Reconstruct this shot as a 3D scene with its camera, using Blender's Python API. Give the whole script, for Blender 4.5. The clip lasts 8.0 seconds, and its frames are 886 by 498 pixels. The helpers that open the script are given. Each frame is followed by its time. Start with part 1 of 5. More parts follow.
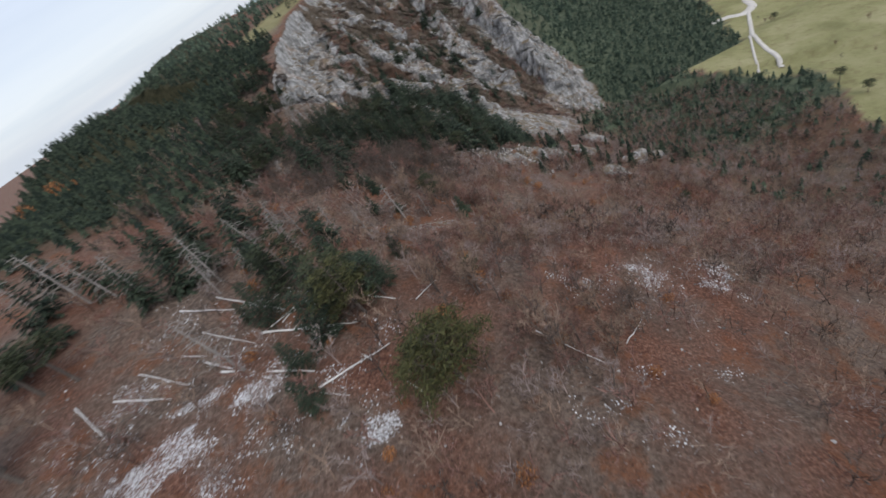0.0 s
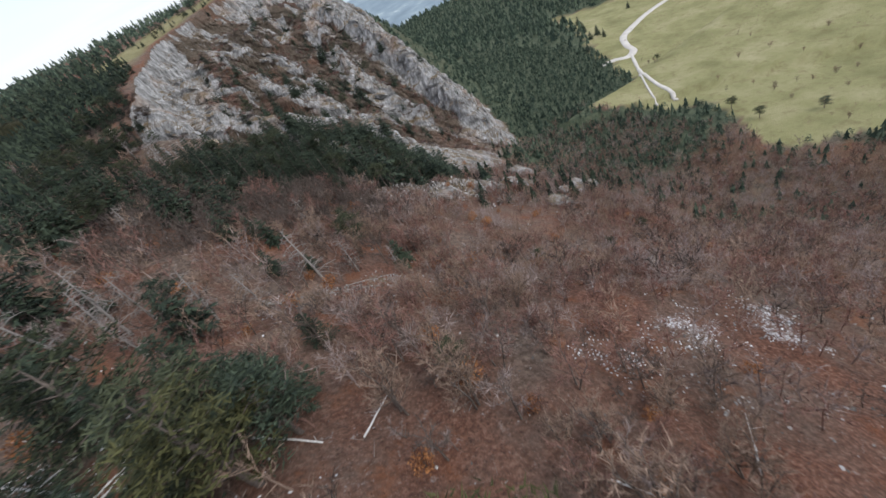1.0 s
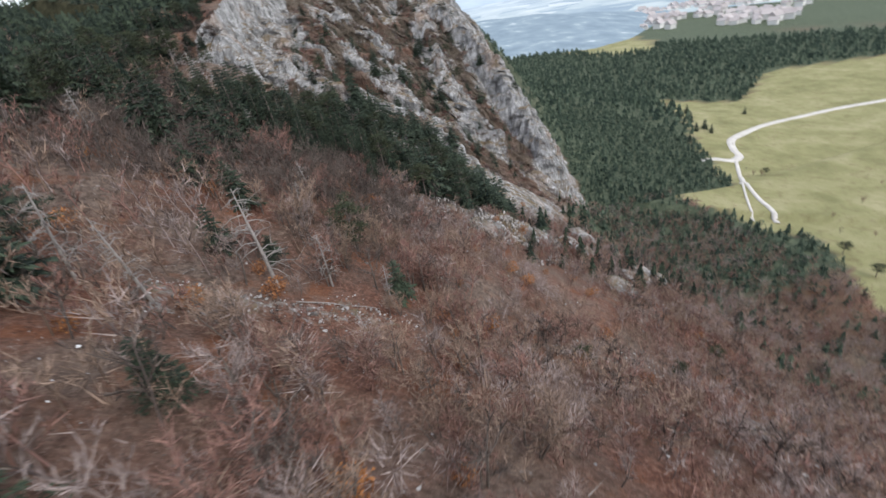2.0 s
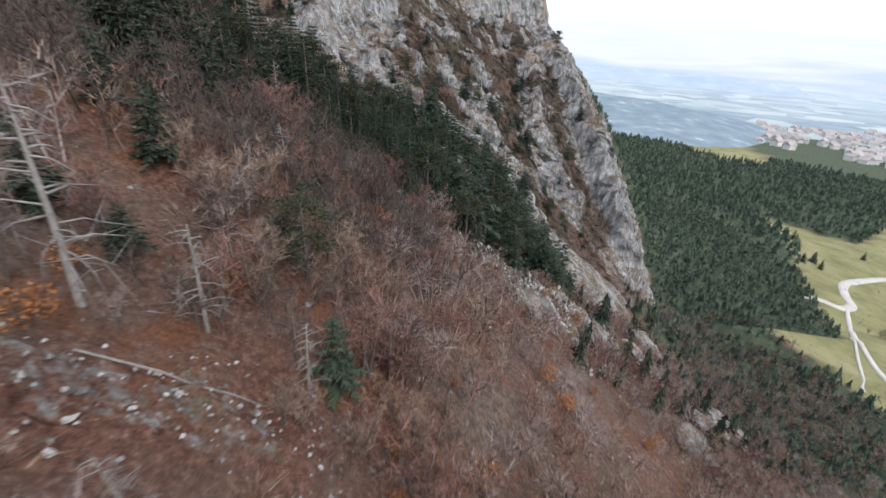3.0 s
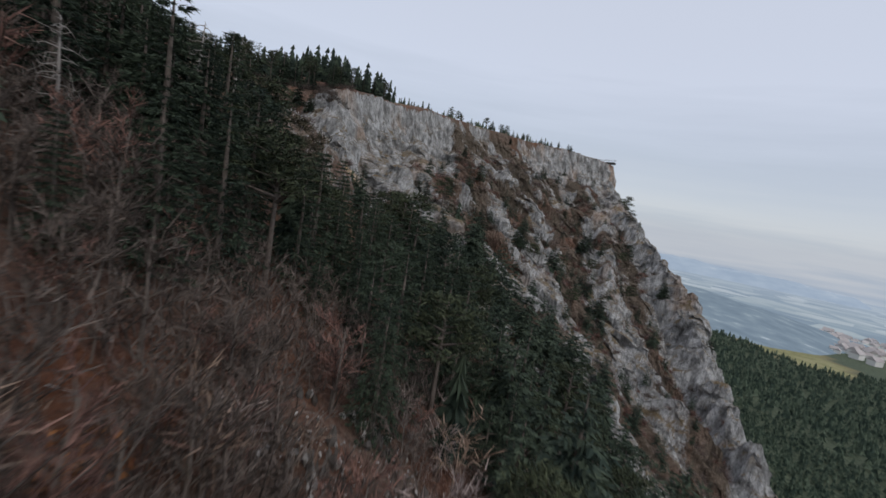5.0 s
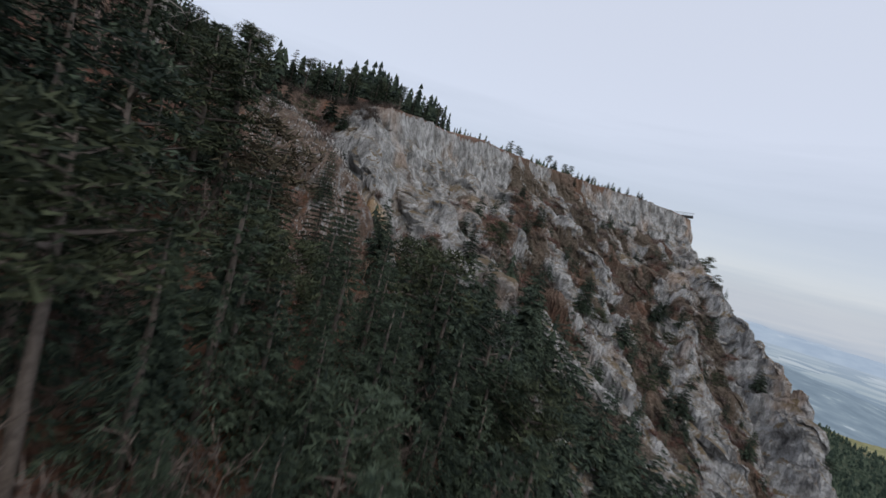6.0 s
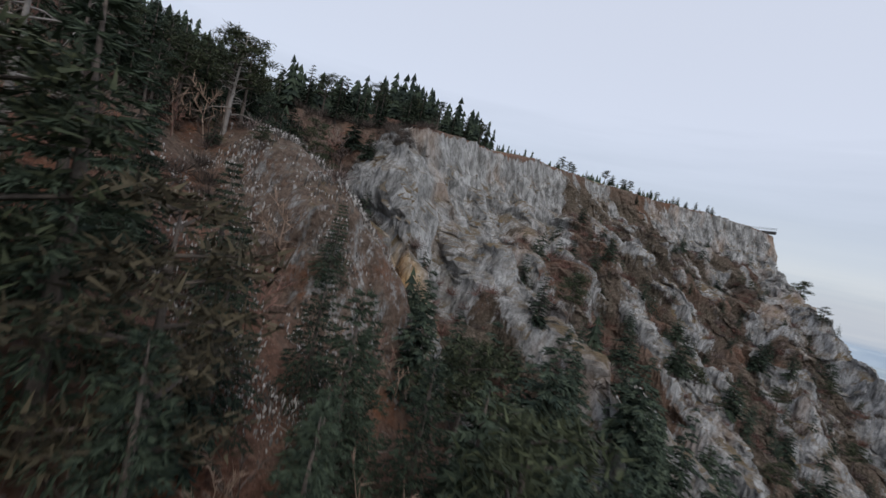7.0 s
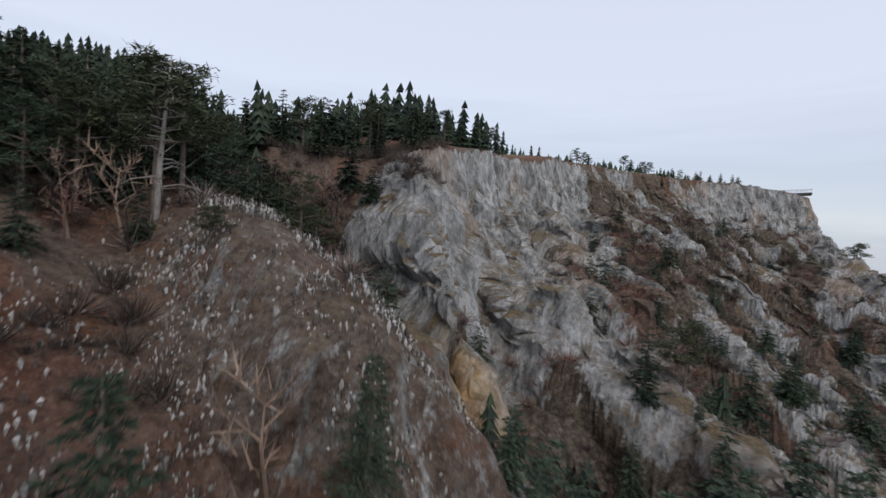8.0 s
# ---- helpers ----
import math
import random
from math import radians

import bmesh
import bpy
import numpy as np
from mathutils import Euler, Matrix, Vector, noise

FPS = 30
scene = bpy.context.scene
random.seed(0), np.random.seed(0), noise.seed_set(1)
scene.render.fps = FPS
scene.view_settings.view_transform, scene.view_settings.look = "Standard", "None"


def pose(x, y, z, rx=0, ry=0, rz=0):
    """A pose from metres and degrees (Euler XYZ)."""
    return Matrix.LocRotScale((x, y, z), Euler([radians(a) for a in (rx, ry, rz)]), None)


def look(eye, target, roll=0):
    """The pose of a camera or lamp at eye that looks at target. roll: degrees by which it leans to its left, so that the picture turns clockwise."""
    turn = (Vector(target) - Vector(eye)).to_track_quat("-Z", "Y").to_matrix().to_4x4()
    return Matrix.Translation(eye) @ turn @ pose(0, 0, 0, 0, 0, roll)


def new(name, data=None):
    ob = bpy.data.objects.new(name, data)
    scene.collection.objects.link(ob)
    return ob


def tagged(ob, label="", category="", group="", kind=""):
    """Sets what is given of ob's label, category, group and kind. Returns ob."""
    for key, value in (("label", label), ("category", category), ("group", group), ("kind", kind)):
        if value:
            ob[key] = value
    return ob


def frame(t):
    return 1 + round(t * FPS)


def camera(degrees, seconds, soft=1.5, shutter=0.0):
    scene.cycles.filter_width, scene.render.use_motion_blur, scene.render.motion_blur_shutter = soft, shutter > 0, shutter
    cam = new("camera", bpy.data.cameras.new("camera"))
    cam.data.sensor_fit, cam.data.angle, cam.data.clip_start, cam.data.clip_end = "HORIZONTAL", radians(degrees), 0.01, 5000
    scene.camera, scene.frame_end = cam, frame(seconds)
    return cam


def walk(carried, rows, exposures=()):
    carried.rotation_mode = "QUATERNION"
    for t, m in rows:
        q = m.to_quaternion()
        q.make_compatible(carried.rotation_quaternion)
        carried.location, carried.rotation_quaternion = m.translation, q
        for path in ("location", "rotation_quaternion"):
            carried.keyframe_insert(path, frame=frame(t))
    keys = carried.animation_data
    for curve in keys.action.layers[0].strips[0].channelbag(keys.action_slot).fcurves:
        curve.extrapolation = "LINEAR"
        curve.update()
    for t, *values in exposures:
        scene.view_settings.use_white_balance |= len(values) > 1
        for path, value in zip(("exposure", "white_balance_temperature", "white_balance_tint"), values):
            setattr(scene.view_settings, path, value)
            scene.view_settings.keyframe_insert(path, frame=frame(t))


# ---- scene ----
cam = camera(91.0, 8.0, soft=1.5, shutter=0.25)
METRES, EYE, TILT, LEAN, TURN = 150.0, 0.0, -41.24, 27.99, -22.36
ROWS = [
    (0.0, 0.0, 0.0, 0.0, -0.0, 0.0, 0.0),
    (0.5, -0.02, 0.0831, 0.013, -7.87, 2.84, 5.02),
    (1.0, -0.021, 0.1547, 0.0162, -11.49, 5.58, 5.51),
    (2.5, 0.0247, 0.3299, 0.0596, -7.84, 10.51, -28.34),
    (3.0, 0.034, 0.3942, 0.079, -6.87, 13.29, -34.44),
    (3.5, 0.0354, 0.4597, 0.099, -6.56, 17.84, -37.42),
    (4.0, 0.0294, 0.5247, 0.1212, -6.47, 23.8, -39.26),
    (4.5, 0.0159, 0.586, 0.1466, -6.32, 29.13, -41.05),
    (6.0, -0.0566, 0.7235, 0.2348, -2.89, 35.01, -52.06),
    (6.5, -0.0929, 0.7601, 0.2593, 0.98, 33.19, -54.03),
    (7.0, -0.1295, 0.7882, 0.2763, 5.3, 30.37, -53.34),
    (7.5, -0.1696, 0.8122, 0.2885, 8.92, 27.73, -49.93),
    (8.0, -0.2084, 0.8369, 0.3026, 11.46, 25.91, -45.55),
]
walk(cam, [(t, pose(0, 0, EYE, TILT, LEAN, TURN) @ pose(METRES * x, METRES * y, METRES * z, 90 + pitch, roll, yaw)) for t, x, y, z, yaw, pitch, roll in ROWS],
     exposures=[(0.0, 0.2), (0.5, 0.72), (1.0, 0.48), (2.5, 0.84), (3.0, 0.68), (3.5, 0.32), (4.0, -0.28), (4.5, -0.28), (6.0, -0.12), (7.0, -0.12), (8.0, 0.0)])

# ---- daylight under a closed cloud cover ----
SUN_ELEVATION, SUN_TURN = radians(48), radians(150)
world = bpy.data.worlds.new("overcast_sky")
scene.world = world
world.use_nodes = True
wn, wl = world.node_tree.nodes, world.node_tree.links
wn.clear()
w_out = wn.new("ShaderNodeOutputWorld")
w_sky = wn.new("ShaderNodeTexSky")
w_sky.sky_type, w_sky.sun_disc, w_sky.sun_elevation, w_sky.sun_rotation = "NISHITA", False, SUN_ELEVATION, SUN_TURN
w_clear = wn.new("ShaderNodeBackground")
w_clear.inputs["Strength"].default_value = 0.03
wl.new(w_sky.outputs[0], w_clear.inputs["Color"])
w_co = wn.new("ShaderNodeTexCoord")
w_sep = wn.new("ShaderNodeSeparateXYZ")
wl.new(w_co.outputs["Generated"], w_sep.inputs[0])
w_map = wn.new("ShaderNodeMapping")
w_map.inputs["Scale"].default_value = (2.0, 2.0, 24)
wl.new(w_co.outputs["Generated"], w_map.inputs[0])
w_noise = wn.new("ShaderNodeTexNoise")
w_noise.inputs["Scale"].default_value, w_noise.inputs["Detail"].default_value = 1.5, 6
wl.new(w_map.outputs[0], w_noise.inputs["Vector"])
w_add = wn.new("ShaderNodeMath")
w_add.operation = "MULTIPLY_ADD"
w_add.inputs[1].default_value = 0.13
wl.new(w_noise.outputs[0], w_add.inputs[0])
wl.new(w_sep.outputs[2], w_add.inputs[2])
w_range = wn.new("ShaderNodeMapRange")
w_range.inputs[1].default_value, w_range.inputs[2].default_value = -0.10, 0.40
wl.new(w_add.outputs[0], w_range.inputs[0])
w_ramp = wn.new("ShaderNodeValToRGB")
wl.new(w_range.outputs[0], w_ramp.inputs[0])
SKY_BANDS = [(0.04, (0.42, 0.49, 0.60)), (0.14, (0.37, 0.46, 0.59)), (0.20, (0.51, 0.57, 0.66)), (0.26, (0.38, 0.46, 0.59)), (0.31, (0.54, 0.58, 0.66)), (0.38, (0.47, 0.52, 0.62)),
             (0.46, (0.58, 0.61, 0.68)), (0.62, (0.53, 0.57, 0.66)), (0.92, (0.68, 0.72, 0.83))]
while len(w_ramp.color_ramp.elements) < len(SKY_BANDS):
    w_ramp.color_ramp.elements.new(0.5)
for el, (where, tone) in zip(w_ramp.color_ramp.elements, SKY_BANDS):
    el.position, el.color = where, (*tone, 1)
w_cloud = wn.new("ShaderNodeBackground")
w_cloud.inputs["Strength"].default_value = 0.96
wl.new(w_ramp.outputs[0], w_cloud.inputs["Color"])
w_sum = wn.new("ShaderNodeAddShader")
wl.new(w_clear.outputs[0], w_sum.inputs[0])
wl.new(w_cloud.outputs[0], w_sum.inputs[1])
wl.new(w_sum.outputs[0], w_out.inputs["Surface"])

sun = new("sun", bpy.data.lights.new("sun", "SUN"))
sun.data.energy, sun.data.angle, sun.data.color = 1.1, radians(16), (1.0, 0.96, 0.9)
sun.matrix_world = look((math.sin(SUN_TURN) * 300, math.cos(SUN_TURN) * 300, 300 * math.tan(SUN_ELEVATION)), (0, 0, 0))


# ---- materials ----
def noise_node(nt, scale, detail=4, rough_=0.55, co=None, stretch=None):
    n = nt.nodes.new("ShaderNodeTexNoise")
    n.inputs["Scale"].default_value, n.inputs["Detail"].default_value, n.inputs["Roughness"].default_value = scale, detail, rough_
    if co is not None:
        if stretch:
            m = nt.nodes.new("ShaderNodeMapping")
            m.inputs["Scale"].default_value = stretch[0]
            m.inputs["Rotation"].default_value = [radians(a) for a in stretch[1]]
            nt.links.new(co, m.inputs[0])
            co = m.outputs[0]
        nt.links.new(co, n.inputs["Vector"])
    return n.outputs[0]


def ramp_node(nt, value, stops):
    r = nt.nodes.new("ShaderNodeValToRGB")
    while len(r.color_ramp.elements) < len(stops):
        r.color_ramp.elements.new(0.5)
    for el, (where, tone) in zip(r.color_ramp.elements, stops):
        el.position, el.color = where, ((*tone, 1) if len(tone) == 3 else tone)
    nt.links.new(value, r.inputs[0])
    return r.outputs[0]


def grey_ramp(nt, value, a, b):
    return ramp_node(nt, value, [(a, (0, 0, 0)), (b, (1, 1, 1))])


def mix_node(nt, fac, a, b, blend="MIX"):
    m = nt.nodes.new("ShaderNodeMix")
    m.data_type, m.blend_type = "RGBA", blend
    for sock, v in ((m.inputs[0], fac), (m.inputs[6], a), (m.inputs[7], b)):
        if isinstance(v, (int, float)):
            sock.default_value = v
        elif isinstance(v, tuple):
            sock.default_value = (*v, 1)
        else:
            nt.links.new(v, sock)
    return m.outputs[2]


def calc(nt, op, a, b):
    m = nt.nodes.new("ShaderNodeMath")
    m.operation, m.use_clamp = op, True
    for sock, v in ((m.inputs[0], a), (m.inputs[1], b)):
        if isinstance(v, (int, float)):
            sock.default_value = v
        else:
            nt.links.new(v, sock)
    return m.outputs[0]


def blank(name, roughness=0.9, specular=0.2):
    mat = bpy.data.materials.new(name)
    mat.use_nodes = True
    nt = mat.node_tree
    bsdf = nt.nodes["Principled BSDF"]
    bsdf.inputs["Roughness"].default_value = roughness
    bsdf.inputs["Specular IOR Level"].default_value = specular
    return mat, nt, bsdf


def bump(nt, bsdf, height, strength, distance):
    b = nt.nodes.new("ShaderNodeBump")
    b.inputs["Strength"].default_value, b.inputs["Distance"].default_value = strength, distance
    nt.links.new(height, b.inputs["Height"])
    nt.links.new(b.outputs[0], bsdf.inputs["Normal"])


def simple(name, dark, light, scale=3.0, roughness=0.9, relief=0.0, island=0.0, specular=0.2):
    """A stained, grained surface between two tones; island: how much each loose piece or thing differs."""
    mat, nt, bsdf = blank(name, roughness, specular)
    co = nt.nodes.new("ShaderNodeNewGeometry")
    n = noise_node(nt, scale, 5, 0.6, co.outputs["Position"])
    n2 = noise_node(nt, scale * 0.13, 3, 0.5, co.outputs["Position"])
    v = calc(nt, "MULTIPLY_ADD", n, 0.6)
    v.node.inputs[2].default_value = 0.0
    w = calc(nt, "MULTIPLY", n2, 0.45)
    v = calc(nt, "ADD", v, w)
    if island:
        isl = calc(nt, "MULTIPLY", co.outputs["Random Per Island"], island)
        v = calc(nt, "ADD", calc(nt, "SUBTRACT", v, island * 0.5), isl)
        info = nt.nodes.new("ShaderNodeObjectInfo")
        v = calc(nt, "ADD", calc(nt, "SUBTRACT", v, 0.12), calc(nt, "MULTIPLY", info.outputs["Random"], 0.24))
    tone = ramp_node(nt, v, [(0.3, dark), (0.72, light)])
    nt.links.new(tone, bsdf.inputs["Base Color"])
    if relief:
        bump(nt, bsdf, n, 0.8, relief)
    return mat


def land_material():
    mat, nt, bsdf = blank("hillside", 0.95, 0.1)
    geo = nt.nodes.new("ShaderNodeNewGeometry")
    pos = geo.outputs["Position"]
    rock = nt.nodes.new("ShaderNodeAttribute")
    rock.attribute_name = "rock"
    grass = nt.nodes.new("ShaderNodeAttribute")
    grass.attribute_name = "grass"
    up = nt.nodes.new("ShaderNodeSeparateXYZ")
    nt.links.new(geo.outputs["Normal"], up.inputs[0])
    # fallen leaves, bare earth and pale stones
    leaf = ramp_node(nt, noise_node(nt, 2.6, 8, 0.7, pos), [(0.3, (0.055, 0.027, 0.02)), (0.5, (0.165, 0.078, 0.053)), (0.7, (0.33, 0.19, 0.135))])
    patch = grey_ramp(nt, noise_node(nt, 0.07, 4, 0.6, pos), 0.38, 0.6)
    leaf = mix_node(nt, patch, leaf, ramp_node(nt, noise_node(nt, 1.7, 7, 0.7, pos), [(0.3, (0.055, 0.038, 0.029)), (0.7, (0.26, 0.195, 0.155))]))
    stones = grey_ramp(nt, noise_node(nt, 1.1, 9, 0.75, pos), 0.60, 0.68)
    stony = grey_ramp(nt, noise_node(nt, 0.11, 3, 0.6, pos), 0.45, 0.62)
    leaf = mix_node(nt, calc(nt, "MULTIPLY", stones, stony), leaf, (0.5, 0.48, 0.46))
    rusty = calc(nt, "MULTIPLY", grey_ramp(nt, noise_node(nt, 0.17, 5, 0.65, pos), 0.54, 0.64), 0.5)
    leaf = mix_node(nt, rusty, leaf, ramp_node(nt, noise_node(nt, 3.3, 7, 0.7, pos), [(0.3, (0.09, 0.03, 0.014)), (0.7, (0.36, 0.135, 0.055))]))
    specks = calc(nt, "MULTIPLY", grey_ramp(nt, noise_node(nt, 7.0, 4, 0.7, pos), 0.60, 0.66), 0.45)
    leaf = mix_node(nt, specks, leaf, (0.42, 0.33, 0.27))
    leaf = mix_node(nt, grey_ramp(nt, noise_node(nt, 4.1, 5, 0.7, pos), 0.30, 0.44), (0.045, 0.03, 0.024), leaf)
    chip = nt.nodes.new("ShaderNodeAttribute")
    chip.attribute_name = "scree"
    white = nt.nodes.new("ShaderNodeMath")
    white.operation = "ADD"
    nt.links.new(noise_node(nt, 3.6, 9, 0.8, pos), white.inputs[0])
    nt.links.new(calc(nt, "MULTIPLY", chip.outputs["Fac"], 0.38), white.inputs[1])
    leaf = mix_node(nt, grey_ramp(nt, white.outputs[0], 0.84, 0.92), leaf, (0.74, 0.74, 0.75))
    # grey limestone with dark streaks, lichen and rusty stains
    streak = noise_node(nt, 0.55, 8, 0.68, pos, ((1.0, 1.0, 0.22), (0, 0, 0)))
    lime = ramp_node(nt, streak, [(0.28, (0.08, 0.077, 0.074)), (0.43, (0.24, 0.235, 0.226)), (0.57, (0.45, 0.445, 0.435)), (0.75, (0.66, 0.655, 0.64))])
    crack = grey_ramp(nt, noise_node(nt, 2.3, 8, 0.75, pos, ((1.0, 1.0, 0.35), (0, 0, 0))), 0.36, 0.52)
    lime = mix_node(nt, 0.6, lime, crack, "MULTIPLY")
    rust = grey_ramp(nt, noise_node(nt, 0.075, 5, 0.6, pos, ((1.0, 1.0, 0.5), (0, 0, 0))), 0.56, 0.7)
    lime = mix_node(nt, calc(nt, "MULTIPLY", rust, 0.5), lime, (0.38, 0.22, 0.12))
    # the ochre scar where rock has broken away by the gully
    apart = nt.nodes.new("ShaderNodeVectorMath")
    apart.operation = "DISTANCE"
    apart.inputs[1].default_value = (-4.9, 156.5, -38.5)
    nt.links.new(pos, apart.inputs[0])
    scar = nt.nodes.new("ShaderNodeMath")
    scar.operation = "MULTIPLY_ADD"
    scar.inputs[1].default_value = 9.0
    nt.links.new(noise_node(nt, 0.35, 5, 0.6, pos, ((1.0, 1.0, 0.4), (0, 0, 0))), scar.inputs[0])
    nt.links.new(apart.outputs["Value"], scar.inputs[2])
    near_ = nt.nodes.new("ShaderNodeMapRange")
    near_.inputs[1].default_value, near_.inputs[2].default_value, near_.inputs[3].default_value, near_.inputs[4].default_value = 7.6, 10.6, 0.85, 0.0
    nt.links.new(scar.outputs[0], near_.inputs[0])
    lime = mix_node(nt, near_.outputs[0], lime, ramp_node(nt, streak, [(0.36, (0.09, 0.06, 0.04)), (0.47, (0.36, 0.21, 0.09)), (0.56, (0.52, 0.34, 0.15)), (0.66, (0.55, 0.48, 0.40))]))
    # plants hold on where the rock lies flatter
    flat = grey_ramp(nt, up.outputs[2], 0.52, 0.74)
    hold = calc(nt, "MULTIPLY", flat, grey_ramp(nt, noise_node(nt, 0.22, 6, 0.65, pos), 0.36, 0.56))
    turf = ramp_node(nt, noise_node(nt, 3.1, 7, 0.7, pos), [(0.3, (0.06, 0.045, 0.028)), (0.7, (0.24, 0.18, 0.11))])
    lime = mix_node(nt, hold, lime, turf)
    # hard rock comes through in broken patches where the cover is thin
    edge = noise_node(nt, 1.5, 8, 0.72, pos, ((1.0, 1.0, 0.4), (0, 0, 0)))
    show = nt.nodes.new("ShaderNodeMapRange")
    show.inputs[1].default_value, show.inputs[2].default_value = -0.06, 0.06
    diff = nt.nodes.new("ShaderNodeMath")
    diff.operation = "SUBTRACT"
    nt.links.new(rock.outputs["Fac"], diff.inputs[0])
    nt.links.new(edge, diff.inputs[1])
    nt.links.new(diff.outputs[0], show.inputs[0])
    crag = nt.nodes.new("ShaderNodeAttribute")
    crag.attribute_name = "crag"
    thin = ramp_node(nt, noise_node(nt, 2.2, 8, 0.72, pos), [(0.3, (0.03, 0.026, 0.02)), (0.5, (0.10, 0.08, 0.06)), (0.7, (0.25, 0.2, 0.16))])
    warm = grey_ramp(nt, noise_node(nt, 0.06, 4, 0.6, pos), 0.5, 0.64)
    thin = mix_node(nt, calc(nt, "MULTIPLY", warm, 0.7), thin, leaf)
    base = mix_node(nt, show.outputs[0], mix_node(nt, crag.outputs["Fac"], leaf, thin), lime)
    wood = nt.nodes.new("ShaderNodeAttribute")
    wood.attribute_name = "wood"
    # wood floor, its green paled for the haze over the valley
    hazed_humus = ramp_node(nt, noise_node(nt, 0.4, 7, 0.7, pos), [(0.3, (0.045, 0.062, 0.042)), (0.7, (0.13, 0.15, 0.095))])
    base = mix_node(nt, wood.outputs["Fac"], base, hazed_humus)
    # hilltop wood floor: needle litter with the trees' shade put into its dark tone
    shaded_needles = nt.nodes.new("ShaderNodeAttribute")
    shaded_needles.attribute_name = "shaded_needles"
    base = mix_node(nt, shaded_needles.outputs["Fac"], base, ramp_node(nt, noise_node(nt, 0.5, 7, 0.7, pos), [(0.3, (0.02, 0.024, 0.014)), (0.7, (0.075, 0.068, 0.038))]))
    # meadow grass, short and yellowish
    sward = ramp_node(nt, noise_node(nt, 0.05, 7, 0.65, pos), [(0.3, (0.18, 0.175, 0.08)), (0.5, (0.26, 0.25, 0.12)), (0.7, (0.35, 0.32, 0.18))])
    sward = mix_node(nt, calc(nt, "MULTIPLY", grey_ramp(nt, noise_node(nt, 0.6, 8, 0.7, pos), 0.55, 0.75), 0.5), sward, (0.12, 0.1, 0.05))
    sward = mix_node(nt, calc(nt, "MULTIPLY", grey_ramp(nt, noise_node(nt, 0.22, 7, 0.7, pos), 0.52, 0.66), 0.55), sward, (0.17, 0.135, 0.07))
    base = mix_node(nt, grass.outputs["Fac"], base, sward)
    nt.links.new(base, bsdf.inputs["Base Color"])
    bump(nt, bsdf, noise_node(nt, 1.9, 9, 0.72, pos), 0.9, 0.5)
    return mat


HILL = land_material()
NEEDLE = simple("dark_needles", (0.017, 0.027, 0.020), (0.060, 0.080, 0.050), 1.5, 0.8, island=0.5)
NEEDLE_PINE = simple("pine_needles", (0.018, 0.025, 0.014), (0.070, 0.080, 0.042), 1.5, 0.8, island=0.5)
OLIVE_NEEDLE = simple("olive_needles", (0.024, 0.028, 0.012), (0.09, 0.088, 0.034), 1.5, 0.8, island=0.5)
# paler needle tones for farther trees: haze put into their colour
BELT_NEEDLE = simple("hazed_belt_needles", (0.026, 0.04, 0.03), (0.085, 0.108, 0.07), 1.0, 0.85, island=0.5)
FAR_NEEDLE = simple("hazed_wood_needles", (0.036, 0.056, 0.042), (0.12, 0.155, 0.105), 0.5, 0.9, island=0.6)
BARK = simple("grey_brown_bark", (0.05, 0.04, 0.035), (0.2, 0.165, 0.14), 6.0, 0.95, 0.03)
PALE_BARK = simple("bleached_wood", (0.14, 0.125, 0.112), (0.4, 0.365, 0.335), 4.0, 0.85, 0.02)
BLEACHED = simple("silvery_dead_wood", (0.4, 0.38, 0.36), (0.8, 0.78, 0.75), 4.0, 0.8, 0.02)
TWIG = simple("bare_twigs", (0.10, 0.074, 0.067), (0.37, 0.295, 0.265), 0.8, 0.95, island=0.5)
RED_TWIG = simple("reddish_twigs", (0.085, 0.045, 0.037), (0.325, 0.185, 0.148), 0.8, 0.95, island=0.5)
DARK_TWIG = simple("dark_twigs", (0.035, 0.028, 0.024), (0.17, 0.135, 0.115), 0.8, 0.95, island=0.5)
WITHERED = simple("withered_needles", (0.03, 0.026, 0.017), (0.10, 0.083, 0.052), 1.5, 0.9, island=0.5)
BUFF_TWIG = simple("buff_twigs", (0.115, 0.078, 0.058), (0.37, 0.265, 0.2), 0.8, 0.95, island=0.5)
RUST_LEAF = simple("withered_leaves", (0.13, 0.05, 0.022), (0.45, 0.2, 0.08), 0.8, 0.9, island=0.5)
PALE_STONE = simple("bleached_limestone", (0.4, 0.4, 0.4), (0.82, 0.82, 0.82), 2.5, 0.85, 0.1, island=0.6)
STONE = simple("limestone", (0.12, 0.108, 0.097), (0.44, 0.42, 0.40), 2.5, 0.9, 0.15, island=0.7)
FLAKE = simple("weathered_limestone", (0.10, 0.088, 0.078), (0.5, 0.475, 0.45), 2.5, 0.9, 0.15, island=0.9)
GRAVEL = simple("pale_gravel", (0.4, 0.37, 0.33), (0.62, 0.59, 0.54), 1.5, 0.95)
STEEL = simple("weathered_steel", (0.03, 0.03, 0.03), (0.08, 0.078, 0.075), 2.0, 0.75)
DECK = simple("grey_planks", (0.03, 0.027, 0.024), (0.07, 0.06, 0.055), 2.0, 1.0, specular=0.0)
ROOF = simple("roof_tiles", (0.33, 0.29, 0.275), (0.52, 0.48, 0.46), 0.05, 0.9)
RENDER_WALL = simple("pale_render", (0.6, 0.58, 0.54), (0.8, 0.79, 0.76), 0.05, 0.9)


